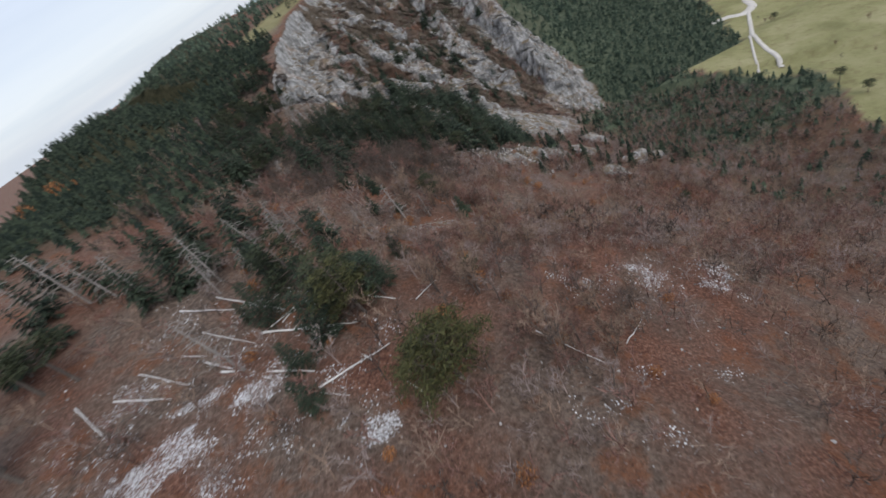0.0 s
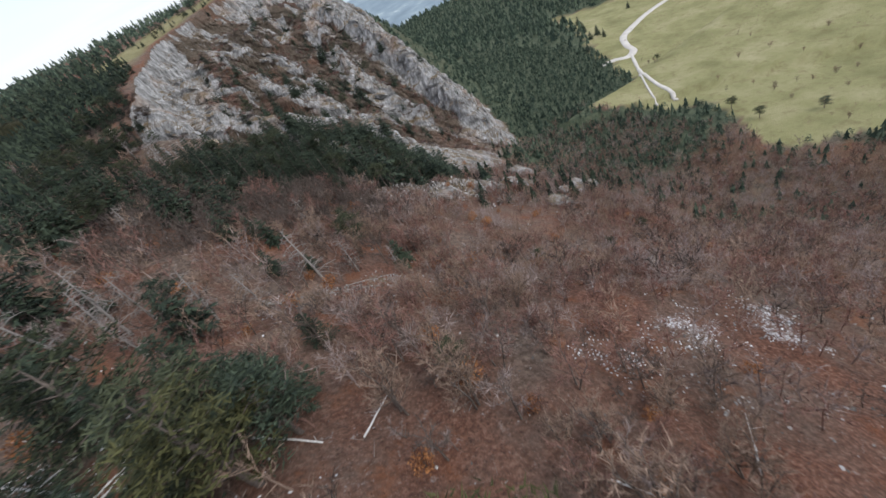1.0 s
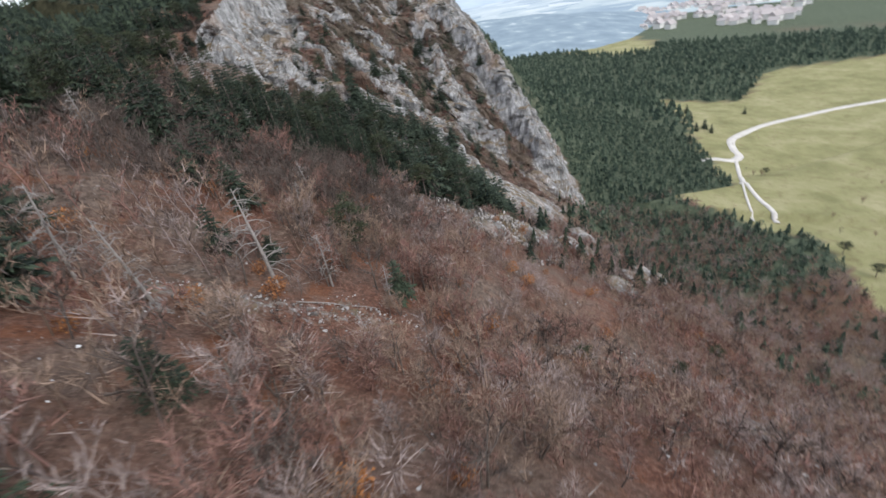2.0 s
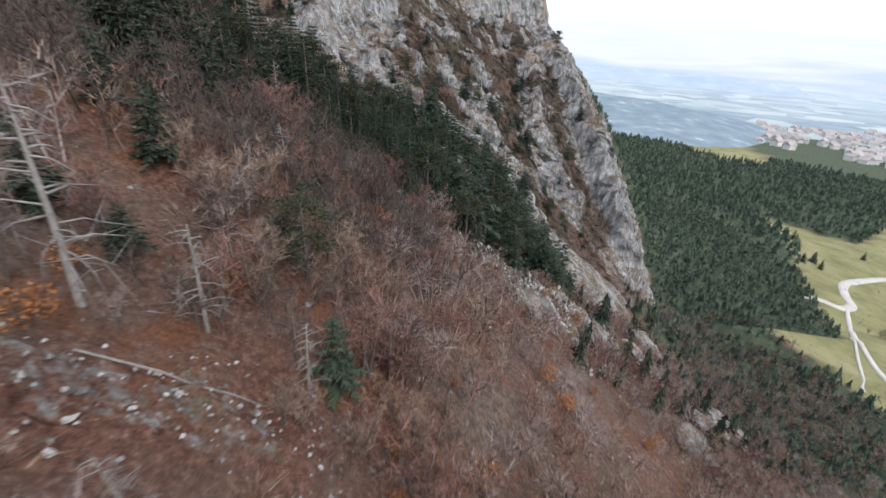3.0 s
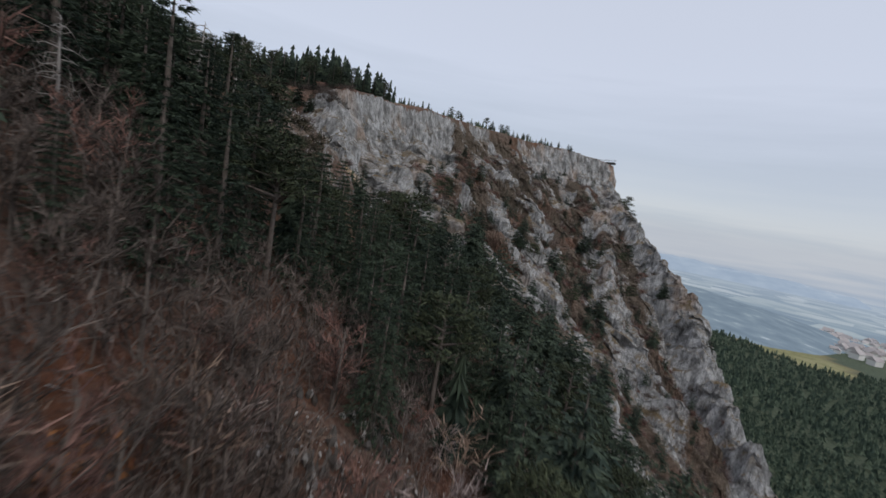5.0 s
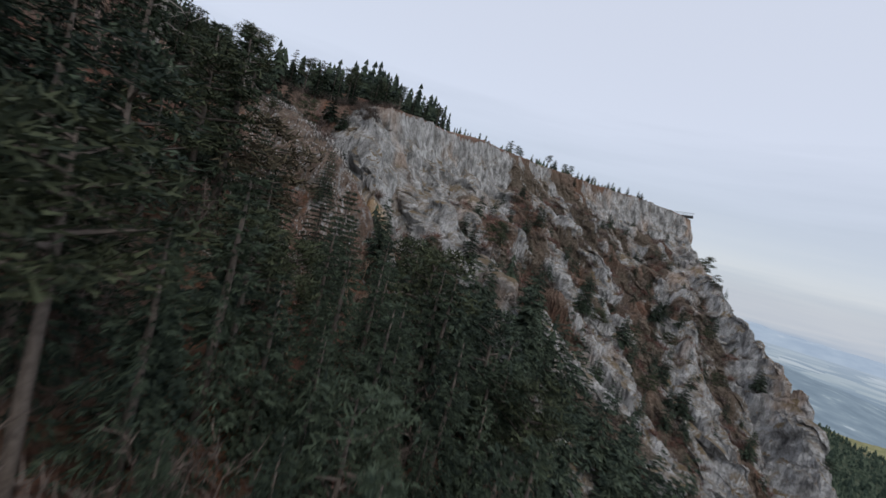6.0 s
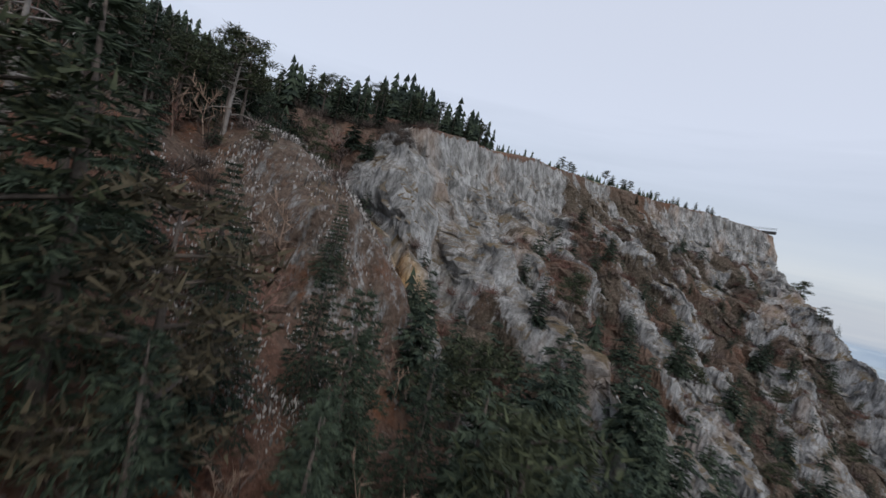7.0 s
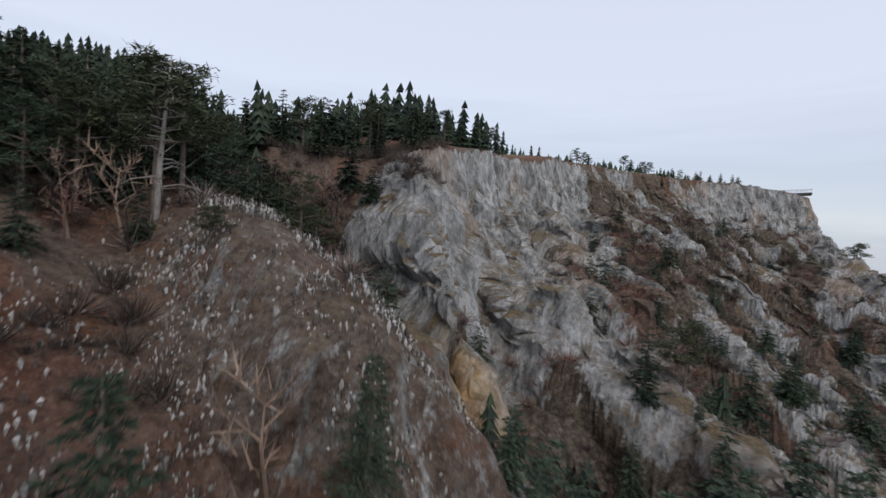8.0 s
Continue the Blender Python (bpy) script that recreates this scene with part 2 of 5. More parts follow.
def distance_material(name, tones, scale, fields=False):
    """The distance: a plain backdrop that glows a little, haze painted into its tones."""
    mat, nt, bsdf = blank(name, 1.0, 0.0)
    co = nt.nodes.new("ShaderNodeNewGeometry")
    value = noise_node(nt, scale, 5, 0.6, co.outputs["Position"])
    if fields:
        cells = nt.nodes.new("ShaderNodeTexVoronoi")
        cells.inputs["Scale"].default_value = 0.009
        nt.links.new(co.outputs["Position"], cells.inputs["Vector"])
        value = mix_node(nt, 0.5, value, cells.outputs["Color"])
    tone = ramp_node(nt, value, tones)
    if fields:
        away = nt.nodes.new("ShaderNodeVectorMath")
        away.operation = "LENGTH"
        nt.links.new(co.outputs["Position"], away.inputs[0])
        # tones pale to blue-grey with distance, standing in for haze
        haze_mix = nt.nodes.new("ShaderNodeMapRange")
        haze_mix.inputs[1].default_value, haze_mix.inputs[2].default_value, haze_mix.inputs[4].default_value = 1300, 3600, 0.72
        nt.links.new(away.outputs["Value"], haze_mix.inputs[0])
        tone = mix_node(nt, haze_mix.outputs[0], tone, (0.41, 0.48, 0.57))
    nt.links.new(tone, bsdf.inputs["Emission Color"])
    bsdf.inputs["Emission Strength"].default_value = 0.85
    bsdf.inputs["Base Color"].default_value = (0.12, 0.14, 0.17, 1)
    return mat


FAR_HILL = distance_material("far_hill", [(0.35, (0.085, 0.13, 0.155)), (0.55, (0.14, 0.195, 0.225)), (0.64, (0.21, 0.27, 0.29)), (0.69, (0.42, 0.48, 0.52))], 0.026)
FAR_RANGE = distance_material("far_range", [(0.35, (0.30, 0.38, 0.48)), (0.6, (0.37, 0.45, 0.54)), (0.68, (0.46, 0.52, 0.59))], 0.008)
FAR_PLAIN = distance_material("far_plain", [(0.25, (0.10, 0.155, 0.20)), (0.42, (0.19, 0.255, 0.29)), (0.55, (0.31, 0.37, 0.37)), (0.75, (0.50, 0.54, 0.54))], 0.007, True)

# ---- the lie of the land ----
GRAD = np.random.RandomState(7).rand(256, 256) * 2 * np.pi


def grain(x, y, seed=0):
    """Smooth noise of wavelength 1, about -1 to 1."""
    x, y = x + 37.17 * seed, y + 11.73 * seed
    i, j = np.floor(x).astype(int), np.floor(y).astype(int)
    u, v = x - i, y - j
    fu, fv = u * u * u * (u * (u * 6 - 15) + 10), v * v * v * (v * (v * 6 - 15) + 10)

    def corner(a, b):
        g = GRAD[(i + a) % 256, (j + b) % 256]
        return np.cos(g) * (u - a) + np.sin(g) * (v - b)
    low = corner(0, 0) * (1 - fu) + corner(1, 0) * fu
    high = corner(0, 1) * (1 - fu) + corner(1, 1) * fu
    return 1.5 * (low * (1 - fv) + high * fv)


def rough(x, y, size, octaves=4, seed=0, fall=0.5):
    total, gain = 0 * x, 1.0
    for k in range(octaves):
        total = total + gain * grain(x * 2 ** k / size, y * 2 ** k / size, seed + 3 * k)
        gain *= fall
    return total


def step(a, b, x):
    t = np.clip((x - a) / (b - a), 0, 1)
    return t * t * (3 - 2 * t)


def upper(a, b, k):
    """The higher of two surfaces, with a rounded join k metres wide."""
    h = np.clip(0.5 + 0.5 * (a - b) / k, 0, 1)
    return b + (a - b) * h + k * h * (1 - h)


def line_dist(x, y, line):
    """Distance from a line in plan, its height there, and on which side (+1: right of its way)."""
    best, high, side = np.full(np.shape(x), 1e9), np.zeros(np.shape(x)), np.ones(np.shape(x))
    for (ax, ay, az), (bx, by, bz) in zip(line, line[1:]):
        dx, dy = bx - ax, by - ay
        t = np.clip(((x - ax) * dx + (y - ay) * dy) / (dx * dx + dy * dy), 0, 1)
        px, py = x - ax - t * dx, y - ay - t * dy
        d = np.hypot(px, py)
        near = d < best
        best = np.where(near, d, best)
        high = np.where(near, az + t * (bz - az), high)
        side = np.where(near, np.sign(px * dy - py * dx), side)
    return best, high, side


# the cliff's upper edge, from the gully to the lookout, then north
RIM = [(-60, 176, -21), (-17, 175, -21.5), (-11, 180, -19.5), (-8, 199, -16.5), (4, 235, -11.5), (35, 270, -9), (66, 288, -8.5), (82, 297.5, -9.8),
       (74, 325, -9), (62, 420, -12), (60, 700, -20), (100, 1500, -40)]
# how far the face has dropped at each distance from that edge
FALL_D, FALL_Z = [0, 1, 3, 6, 12, 18, 28, 40, 52, 70, 95, 130, 170, 260, 1500, 6000], [0, -4, -9, -13, -17, -20, -27, -35, -43, -57, -78, -105, -116, -119, -340, -2500]
# ridges that stand out from the ground: crest line, steepness of the flanks, how much of them is bare rock
RIDGES = [
    ([(80, 294, -16), (79, 282, -24), (77, 266, -30), (76, 252, -34), (80, 234, -46), (87, 216, -55), (94, 214.5, -68), (97, 213, -84)], 1.9, 1.0),
    ([(87, 215, -55), (87, 207, -58), (87, 198, -71), (85, 186, -78), (81, 173, -79), (82, 169.5, -85)], 2.1, 1.0),
    ([(60, 262, -28), (66, 242, -38), (62, 222, -49), (57, 203, -58.5), (61, 190, -66), (67, 177, -73), (74, 167, -84)], 1.3, 0.9),
    ([(42, 243, -31), (40, 230, -37.5), (46, 214, -49)], 1.5, 1.0),
    ([(26, 229, -31.5), (29, 221, -37.5), (33, 210, -46), (37, 196, -54), (46, 180, -68)], 1.5, 1.0),
    ([(4, 205, -26), (12, 196, -36), (22, 180, -52)], 1.2, 0.9),
    ([(-13, 174, -21.5), (-9, 168.5, -28), (-4, 160, -37), (2, 152, -49)], 2.0, 1.0),
    ([(-30, 158, -26), (-15, 153, -27.5), (-9, 150.5, -30.3), (-6.4, 148.2, -32.2), (-5.6, 146.5, -36), (-5, 143.5, -42)], 1.25, 0.45),
    ([(-9, 63, -33.5), (-1, 64.5, -39.2), (3, 65.5, -42), (7.5, 65, -45.5), (14, 63, -52)], 0.8, 0.52),
]
SPUR = 7  # the one by the gully, with its loose flakes
# outcrops and stony patches on the wooded slope: place, radius, height, bareness
CRAGS = [(13, 109, 4, 0.5, 0.36), (22, 107, 5, 0.6, 0.36), (30, 100, 7, 2.6, 0.6), (36, 103, 5, 2.6, 0.62), (50, 89, 4, 2.5, 0.75), (71, 105, 6, 3, 0.75), (63, 100, 4, 2, 0.7), (86, 166, 2.6, 6, 1), (52, 108, 5, 4, 0.62), (-4.6, 156.5, 4.5, 0.3, 0.9), (42, 106, 6, 3.0, 0.64), (69, 129, 6, 4, 0.6), (24, 108, 5, 1.0, 0.5),
         (28, 35, 5, 0.6, 0.36), (18, 36.5, 4, 0.4, 0.36), (14, 32, 3, 0.3, 0.36), (36, 54, 3.5, 0.8, 0.55)]
# patches of white stone chips: place, radius, density
SCREE = [(-24.5, 35.5, 3.4, 1.0), (-21.5, 38, 2.4, 0.8), (-14.5, 25.5, 2.6, 1.0), (-13.5, 28.5, 1.6, 0.7), (-31, 32.5, 3.8, 0.95), (-35, 30.5, 3.5, 1.0), (-16, 33, 2.2, 0.6), (-28.5, 44, 5, 0.45),
         (-22, 46.5, 3.5, 0.5), (-18, 43, 2.2, 0.7), (-40, 36, 5, 0.5), (-34, 53, 5, 0.4), (6, 14.5, 1.4, 0.7), (12, 37, 3, 0.7), (20.5, 36.8, 4.5, 0.9), (28, 34, 4, 0.9), (9, 22, 1.6, 0.5), (-45, 30, 4, 0.8), (-27, 27, 3, 0.8), (-38, 42, 4, 0.8), (-30, 38, 2.5, 0.9), (-22, 29, 3, 0.7), (-26, 50, 3, 0.7), (-10, 36, 2, 0.6), (-17, 47, 2.5, 0.7), (3, 19, 2, 0.6), (16, 20, 2, 0.6)]
# strips of the face where earth and scrub hide the rock: line in plan, half width
GULLIES = [
    ([(12, 240), (15, 226), (17, 213), (21, 199), (26, 184)], 4.5),
    ([(24, 262), (34, 254), (46, 259), (58, 268), (68, 274)], 5.0),
    ([(34, 254), (46, 238), (47, 224), (50, 208), (44, 194), (50, 182)], 4.5),
    ([(66, 262), (54, 240), (52, 228)], 4.0),
    ([(72, 244), (71, 226), (70, 210), (73, 196), (75, 182), (72, 170)], 5.0),
    ([(2, 196), (10, 186), (16, 176)], 4.0),
]
VALLEY = -125.0
FLOOR_U, FLOOR_Z = [-120, -60, 0, 25, 60, 160, 400], [-112, -117, -121, -126.5, -135.5, -145, -152]  # the valley floor falls away from the hill


def lie(x, y):
    """Height of the ground without its roughness, how much of it is bare rock, and the distance outside the cliff's edge."""
    x, y = np.asarray(x, float), np.asarray(y, float)
    wob = 3.0 * rough(x, y, 34, 3, 5)
    d, top, side = line_dist(x + wob * 0.4, y - wob * 0.4, RIM)
    d = d * side
    d = d * np.where(d > 0, 1 + 0.7 * step(77, 92, x) * step(165, 180, y), 1)  # the east side falls more steeply
    d = d * np.where((d > 0) & (d < 60), 1 - 0.42 * step(7, 14, x) * step(50, 38, x) * step(34, 10, d), 1)
    face = top + np.where(d < 0, np.minimum(-d, 300) * 0.10, np.interp(d, FALL_D, FALL_Z))
    slope = -33.0 - 0.745 * x - 0.072 * np.clip(y, -60, 150) - np.clip(y - 150, 0, 500) * 0.25
    slope = slope + 2.0 * np.exp(-((y - 42) / 11) ** 2) - 4.0 * np.exp(-((y - 68) / 12) ** 2)
    plateau = -27.5 - 0.25 * np.clip(x + 20, -90, 60) + 9.0 * step(160, 200, y)
    slope = -upper(-slope, -plateau, 8.0)
    z = upper(slope, face, 3.0)
    rocky = step(-2, 2, d) * step(120, 60, d) * step(-3, 2, face - slope) * step(318, 302, y) * step(116, 104, x) * step(-19, -14, x)
    for crest, flank, bare in RIDGES:
        e, high, _ = line_dist(x + 0.6 * wob, y + 0.3 * wob, crest)
        roof = high - flank * np.maximum(e - 1.0, 0)
        rocky = np.maximum(rocky * step(6, 1, roof - z), bare * step(-3, 2, roof - z)) if bare < 0.7 else np.maximum(rocky, bare * step(-3, 2, roof - z))
        z = upper(roof, z, 2.0)
    for cx, cy, r, h, bare in CRAGS:
        e = np.hypot(x - cx, y - cy) / r + 0.35 * rough(x, y, 5, 2, 91)
        rocky = np.maximum(rocky, bare * step(1.1, 0.6, e))
        z = z + h * step(1.2, 0.2, e)
    z = z - 0.004 * np.clip(-x - 60, 0, 110) ** 2
    floor = np.interp(0.8 * (x - 150) + 0.3 * (y - 150), FLOOR_U, FLOOR_Z) + 1.5 * rough(x, y, 120, 2, 9)
    far = np.hypot(x - 60, y - 150)
    floor = floor - 0.06 * (far - 560).clip(0, 800) - 0.03 * (far - 1360).clip(0, 4000) - 0.3 * (far - 3900).clip(0, 4000)
    z = upper(z, floor, 14.0)
    return z, rocky, d


def crests(x, y, z):
    """Ribs and clefts that run down the face: above 0 on a rib, below 0 in a cleft."""
    s, q = 0.594 * x + 0.804 * y, 0.804 * x - 0.594 * y
    return 1.0 - 3.0 * np.abs(rough(s + 3 * grain(x / 30, y / 30, 4), 0.24 * q, 15, 4, 21, 0.55))


def relief(x, y):
    """Height of the ground with its roughness, the bare share of it, how rocky it is below and the distance outside the edge."""
    x, y = np.asarray(x, float), np.asarray(y, float)
    z, rocky, d = lie(x, y)
    s, q = 0.594 * x + 0.804 * y, 0.804 * x - 0.594 * y
    hill = step(VALLEY + 2, VALLEY + 25, z)
    back = step(3, -3, d) * step(165, 175, y)
    soil = 1.3 * rough(x, y, 15, 4, 2)
    rib = crests(x, y, z)
    fine = 1.5 * np.abs(rough(s, 0.28 * q, 4.2, 3, 31, 0.6)) + 0.5 * rough(s, 0.6 * q, 1.9, 2, 41, 0.6)
    ledge = 0.7 * np.sin(z * 0.62 + 2.5 * rough(x, y, 14, 2, 51)) + 0.3 * np.sin(z * 2.1 + 3 * rough(x, y, 7, 2, 52))
    wall = step(17, 9, d) * step(-2, 1, d) * step(150, 172, y)
    face = step(150, 165, y)
    gate = 0.4 + 0.6 * step(-0.1, 0.4, 0.8 * rib + 0.9 * rough(x, y, 15, 4, 55) - 0.12 * step(5, 40, x))
    hard = np.clip(rocky * (1 - face * (1 - gate)) + 0.9 * wall * rocky * (step(16, 8, x) + step(36, 50, x)), 0, 1)
    hard = np.maximum(hard * (1 - 0.2 * face * step(11, 24, d) * step(86, 62, x)), rocky * step(66, 76, x) * face * 0.95)
    soft = np.zeros(np.shape(x))
    for line, half in GULLIES:
        e = line_dist(x, y, [(*p, 0) for p in line])[0]
        soft = np.maximum(soft, np.exp(-((e + 2.2 * rough(x, y, 6, 3, 57)).clip(0) / half) ** 2))
    hard = hard * (1 - 0.72 * soft)
    high = z + hill * ((1 - rocky) * soil * (1 - 0.6 * back) + rocky * (face * ((3.6 - 1.2 * wall) * step(0, 10, d) * rib + ledge) + fine - 0.6))
    return high, hard, rocky, d


def scree(x, y):
    """How thickly white chips cover the ground, 0 to 1."""
    x, y = np.asarray(x, float), np.asarray(y, float)
    best = np.zeros(np.shape(x))
    for cx, cy, r, much in SCREE:
        best = np.maximum(best, much * step(1.15, 0.45, np.hypot(x - cx, y - cy) / r + 0.75 * rough(x + y, x - y, 4, 3, 93)))
    return best


def ground(x, y):
    return relief(x, y)[0]


# ---- helpers for building ----
def mesh_from(name, verts, faces, mat, smooth=False):
    """A mesh from an array of corners and an array of triangles or quads."""
    verts, faces = np.asarray(verts, np.float32), np.asarray(faces, np.int32)
    me = bpy.data.meshes.new(name)
    k = faces.shape[1]
    me.vertices.add(len(verts))
    me.vertices.foreach_set("co", verts.ravel())
    me.loops.add(faces.size)
    me.loops.foreach_set("vertex_index", faces.ravel())
    me.polygons.add(len(faces))
    me.polygons.foreach_set("loop_start", np.arange(0, faces.size, k, dtype=np.int32))
    me.polygons.foreach_set("use_smooth", np.full(len(faces), smooth))
    me.materials.append(mat)
    me.update(calc_edges=True)
    return me


def joined(pieces):
    """Several (corners, triangles) as one."""
    vs, fs, n = [], [], 0
    for v, f in pieces:
        vs.append(v)
        fs.append(np.asarray(f) + n)
        n += len(v)
    return np.concatenate(vs), np.concatenate(fs)


def tube(points, radii, sides=5):
    """A tapered tube along points, in triangles."""
    points = np.asarray(points, float)
    vs = []
    for i, p in enumerate(points):
        way = points[min(i + 1, len(points) - 1)] - points[max(i - 1, 0)]
        way = way / (np.linalg.norm(way) + 1e-9)
        side = np.cross(way, (0.31, 0.95, 0.05) if abs(way[2]) > 0.5 else (0, 0, 1))
        side /= np.linalg.norm(side) + 1e-9
        over = np.cross(way, side)
        a = np.arange(sides) * 2 * np.pi / sides
        vs.append(p + radii[i] * (np.cos(a)[:, None] * side + np.sin(a)[:, None] * over))
    fs = []
    for i in range(len(points) - 1):
        for j in range(sides):
            a, b = i * sides + j, i * sides + (j + 1) % sides
            fs += [(a, b, b + sides), (a, b + sides, a + sides)]
    n = (len(points) - 1) * sides
    fs += [(n, n + j, n + j + 1) for j in range(1, sides - 1)]
    return np.concatenate(vs), np.array(fs)


def blades(base, way, across, length, width):
    """Many slim leaf-like triangles: base corners, unit ways, unit widths across."""
    length, width = np.reshape(length, (-1, 1)), np.reshape(width, (-1, 1))
    v = np.stack([base - across * width / 2, base + across * width / 2, base + way * length], 1).reshape(-1, 3)
    return v, np.arange(len(v)).reshape(-1, 3)


def unit(v):
    return v / (np.linalg.norm(v, axis=-1, keepdims=True) + 1e-9)


def thing(name, where, label, category, group="", turn=0.0, size=1.0, wide=1.0):
    ob = new(name)
    ob.matrix_basis = Matrix.LocRotScale(where, Euler((0, 0, turn)), (size * wide, size * wide, size))
    return tagged(ob, label, category, group)


def part(name, me, parent, label=""):
    ob = new(name, me)
    ob.parent = parent
    return tagged(ob, label) if label else ob


# ---- plants ----
def spruce_crown(rng, h, r, low=0.12, whorls=15, arms=8, sprays=5, broad=1.0):
    """Whorls of drooping branches, each a spine with hanging sprays."""
    out = []
    for k in range(whorls):
        f = (k + 0.5 * rng.rand()) / whorls
        z = h * (low + (1 - low) * f)
        reach = r * (1 - f) ** 0.8 * (0.75 + 0.5 * rng.rand()) + 0.12
        n = max(4, int(arms * (1 - 0.45 * f)))
        a = rng.rand() * 6.28 + np.arange(n) * 6.283 / n + rng.randn(n) * 0.25
        keep = rng.rand(n) > 0.1
        for ang in a[keep]:
            l = reach * (0.7 + 0.5 * rng.rand())
            way = np.array([math.cos(ang), math.sin(ang), -0.25 + 0.5 * f])
            zb = z + rng.randn() * 0.022 * h
            flat = np.array([-math.sin(ang), math.cos(ang), 0.0])
            m = 2 * sprays + int(l * 5)
            t = np.linspace(0.1, 1, m)
            base = np.array([0, 0, zb]) + way * (l * t * 0.9)[:, None] + np.array([0, 0, 1]) * (-0.15 * l * t * t)[:, None]
            s = np.where(np.arange(m) % 2, 1.0, -1.0)[:, None]
            d = unit(way * 0.7 + flat * s * (0.95 - 0.5 * t)[:, None] + rng.randn(m, 3) * 0.28 - np.array([0, 0, 0.3]))
            w = unit(np.cross(d, rng.randn(m, 3) * 0.6 + np.array([0, 0, 1.0])))
            out.append(blades(base, d, w, l * (0.42 - 0.22 * t) + 0.14, (0.10 * l + 0.07) * broad))
    return joined(out)


def pine_crown(rng, h, r, low=0.4, limbs=17, tufts=62):
    """Irregular flat clumps of needles at the ends of crooked limbs."""
    out, wood = [], []
    for k in range(limbs):
        f = (k + rng.rand()) / limbs
        z = h * (low + (0.97 - low) * f)
        ang = k * 2.4 + rng.randn() * 0.4
        l = r * (0.45 + 0.75 * rng.rand()) * (1.05 - 0.6 * f ** 2)
        tip = np.array([math.cos(ang) * l, math.sin(ang) * l, z + l * (0.05 + 0.3 * rng.rand())])
        wood.append(tube([(0, 0, z - 0.1 * l), tip * 0.5 + np.array([0, 0, z * 0.5 - 0.05 * l]), tip], [0.016 * h * (1 - 0.6 * f), 0.01 * h * (1 - 0.6 * f), 0.01], 3))
        for c, size in ((tip, 1.0), (tip * 0.62 + np.array([0, 0, z * 0.38 + 0.1]), 0.8)):
            n = int(tufts * size)
            b = c + unit(rng.randn(n, 3)) * (rng.rand(n, 1) ** 0.5) * np.array([0.46, 0.46, 0.2]) * r * size
            d = unit(rng.randn(n, 3) * np.array([1, 1, 0.5]) + np.array([0, 0, 0.35]))
            w = unit(np.cross(d, rng.randn(n, 3)))
            out.append(blades(b, d, w, r * (0.14 + 0.14 * rng.rand(n)), 0.05 * r))
    return joined(out), joined(wood)


def bare_tree(rng, h, r, limbs=9, twigs=26, stems=1, far=False):
    """Trunk with forking limbs (wood), and a haze of fine twigs (spray)."""
    wood, base, way, length = [], [], [], []
    for s in range(stems):
        foot = rng.randn(3) * np.array([0.25, 0.25, 0]) * (stems > 1)
        lean = rng.randn(3) * np.array([0.10, 0.10, 0]) * h + np.array([0, 0, 0.72 * h])
        bend = foot + lean * 0.5 + rng.randn(3) * 0.03 * h
        wood.append(tube([foot - np.array([0, 0, 0.4]), bend, foot + lean], [0.017 * h, 0.012 * h, 0.004 * h], 3 if far else 5))
        for k in range(limbs):
            f = 0.25 + 0.75 * (k + rng.rand()) / limbs
            p = foot + (bend - foot) * min(1, 2 * f) + (foot + lean - bend) * max(0, 2 * f - 1)
            ang = k * 2.4 + rng.randn() * 0.5
            l = r * (0.6 + 0.6 * rng.rand()) * (1.15 - 0.45 * f)
            tip = p + np.array([math.cos(ang) * l * 0.8, math.sin(ang) * l * 0.8, l * (0.55 + 0.5 * rng.rand())])
            mid = (p + tip) / 2 + rng.randn(3) * 0.08 * l
            if far:
                w = unit(np.cross(tip - p, rng.randn(3)))
                wood.append(blades(p[None], unit(tip - p)[None], w[None], np.linalg.norm(tip - p), 0.018 * h))
            else:
                wood.append(tube([p, mid, tip], [0.006 * h, 0.0045 * h, 0.0015 * h], 3))
            t = rng.rand(twigs, 1) ** 0.7
            b = np.where(t < 0.5, p + (mid - p) * 2 * t, mid + (tip - mid) * (2 * t - 1))
            base.append(b)
            way.append(unit((tip - p) * 0.7 / l + rng.randn(twigs, 3) * 0.55 + np.array([0, 0, 0.35])))
            length.append(l * (0.25 + 0.5 * rng.rand(twigs)))
    base, way, length = np.concatenate(base), np.concatenate(way), np.concatenate(length)
    across = unit(np.cross(way, rng.randn(*way.shape)))
    spray = [blades(base, way, across, length, (0.017 if far else 0.009) * h * (0.7 + 0.6 * rng.rand(len(base))))]
    mid = base + way * length[:, None] * 0.4
    d2 = unit(way + rng.randn(*way.shape) * 0.7)
    spray.append(blades(mid, d2, unit(np.cross(d2, rng.randn(*way.shape))), length * 0.6, (0.013 if far else 0.006) * h * np.ones(len(base))))
    return joined(wood), joined(spray)


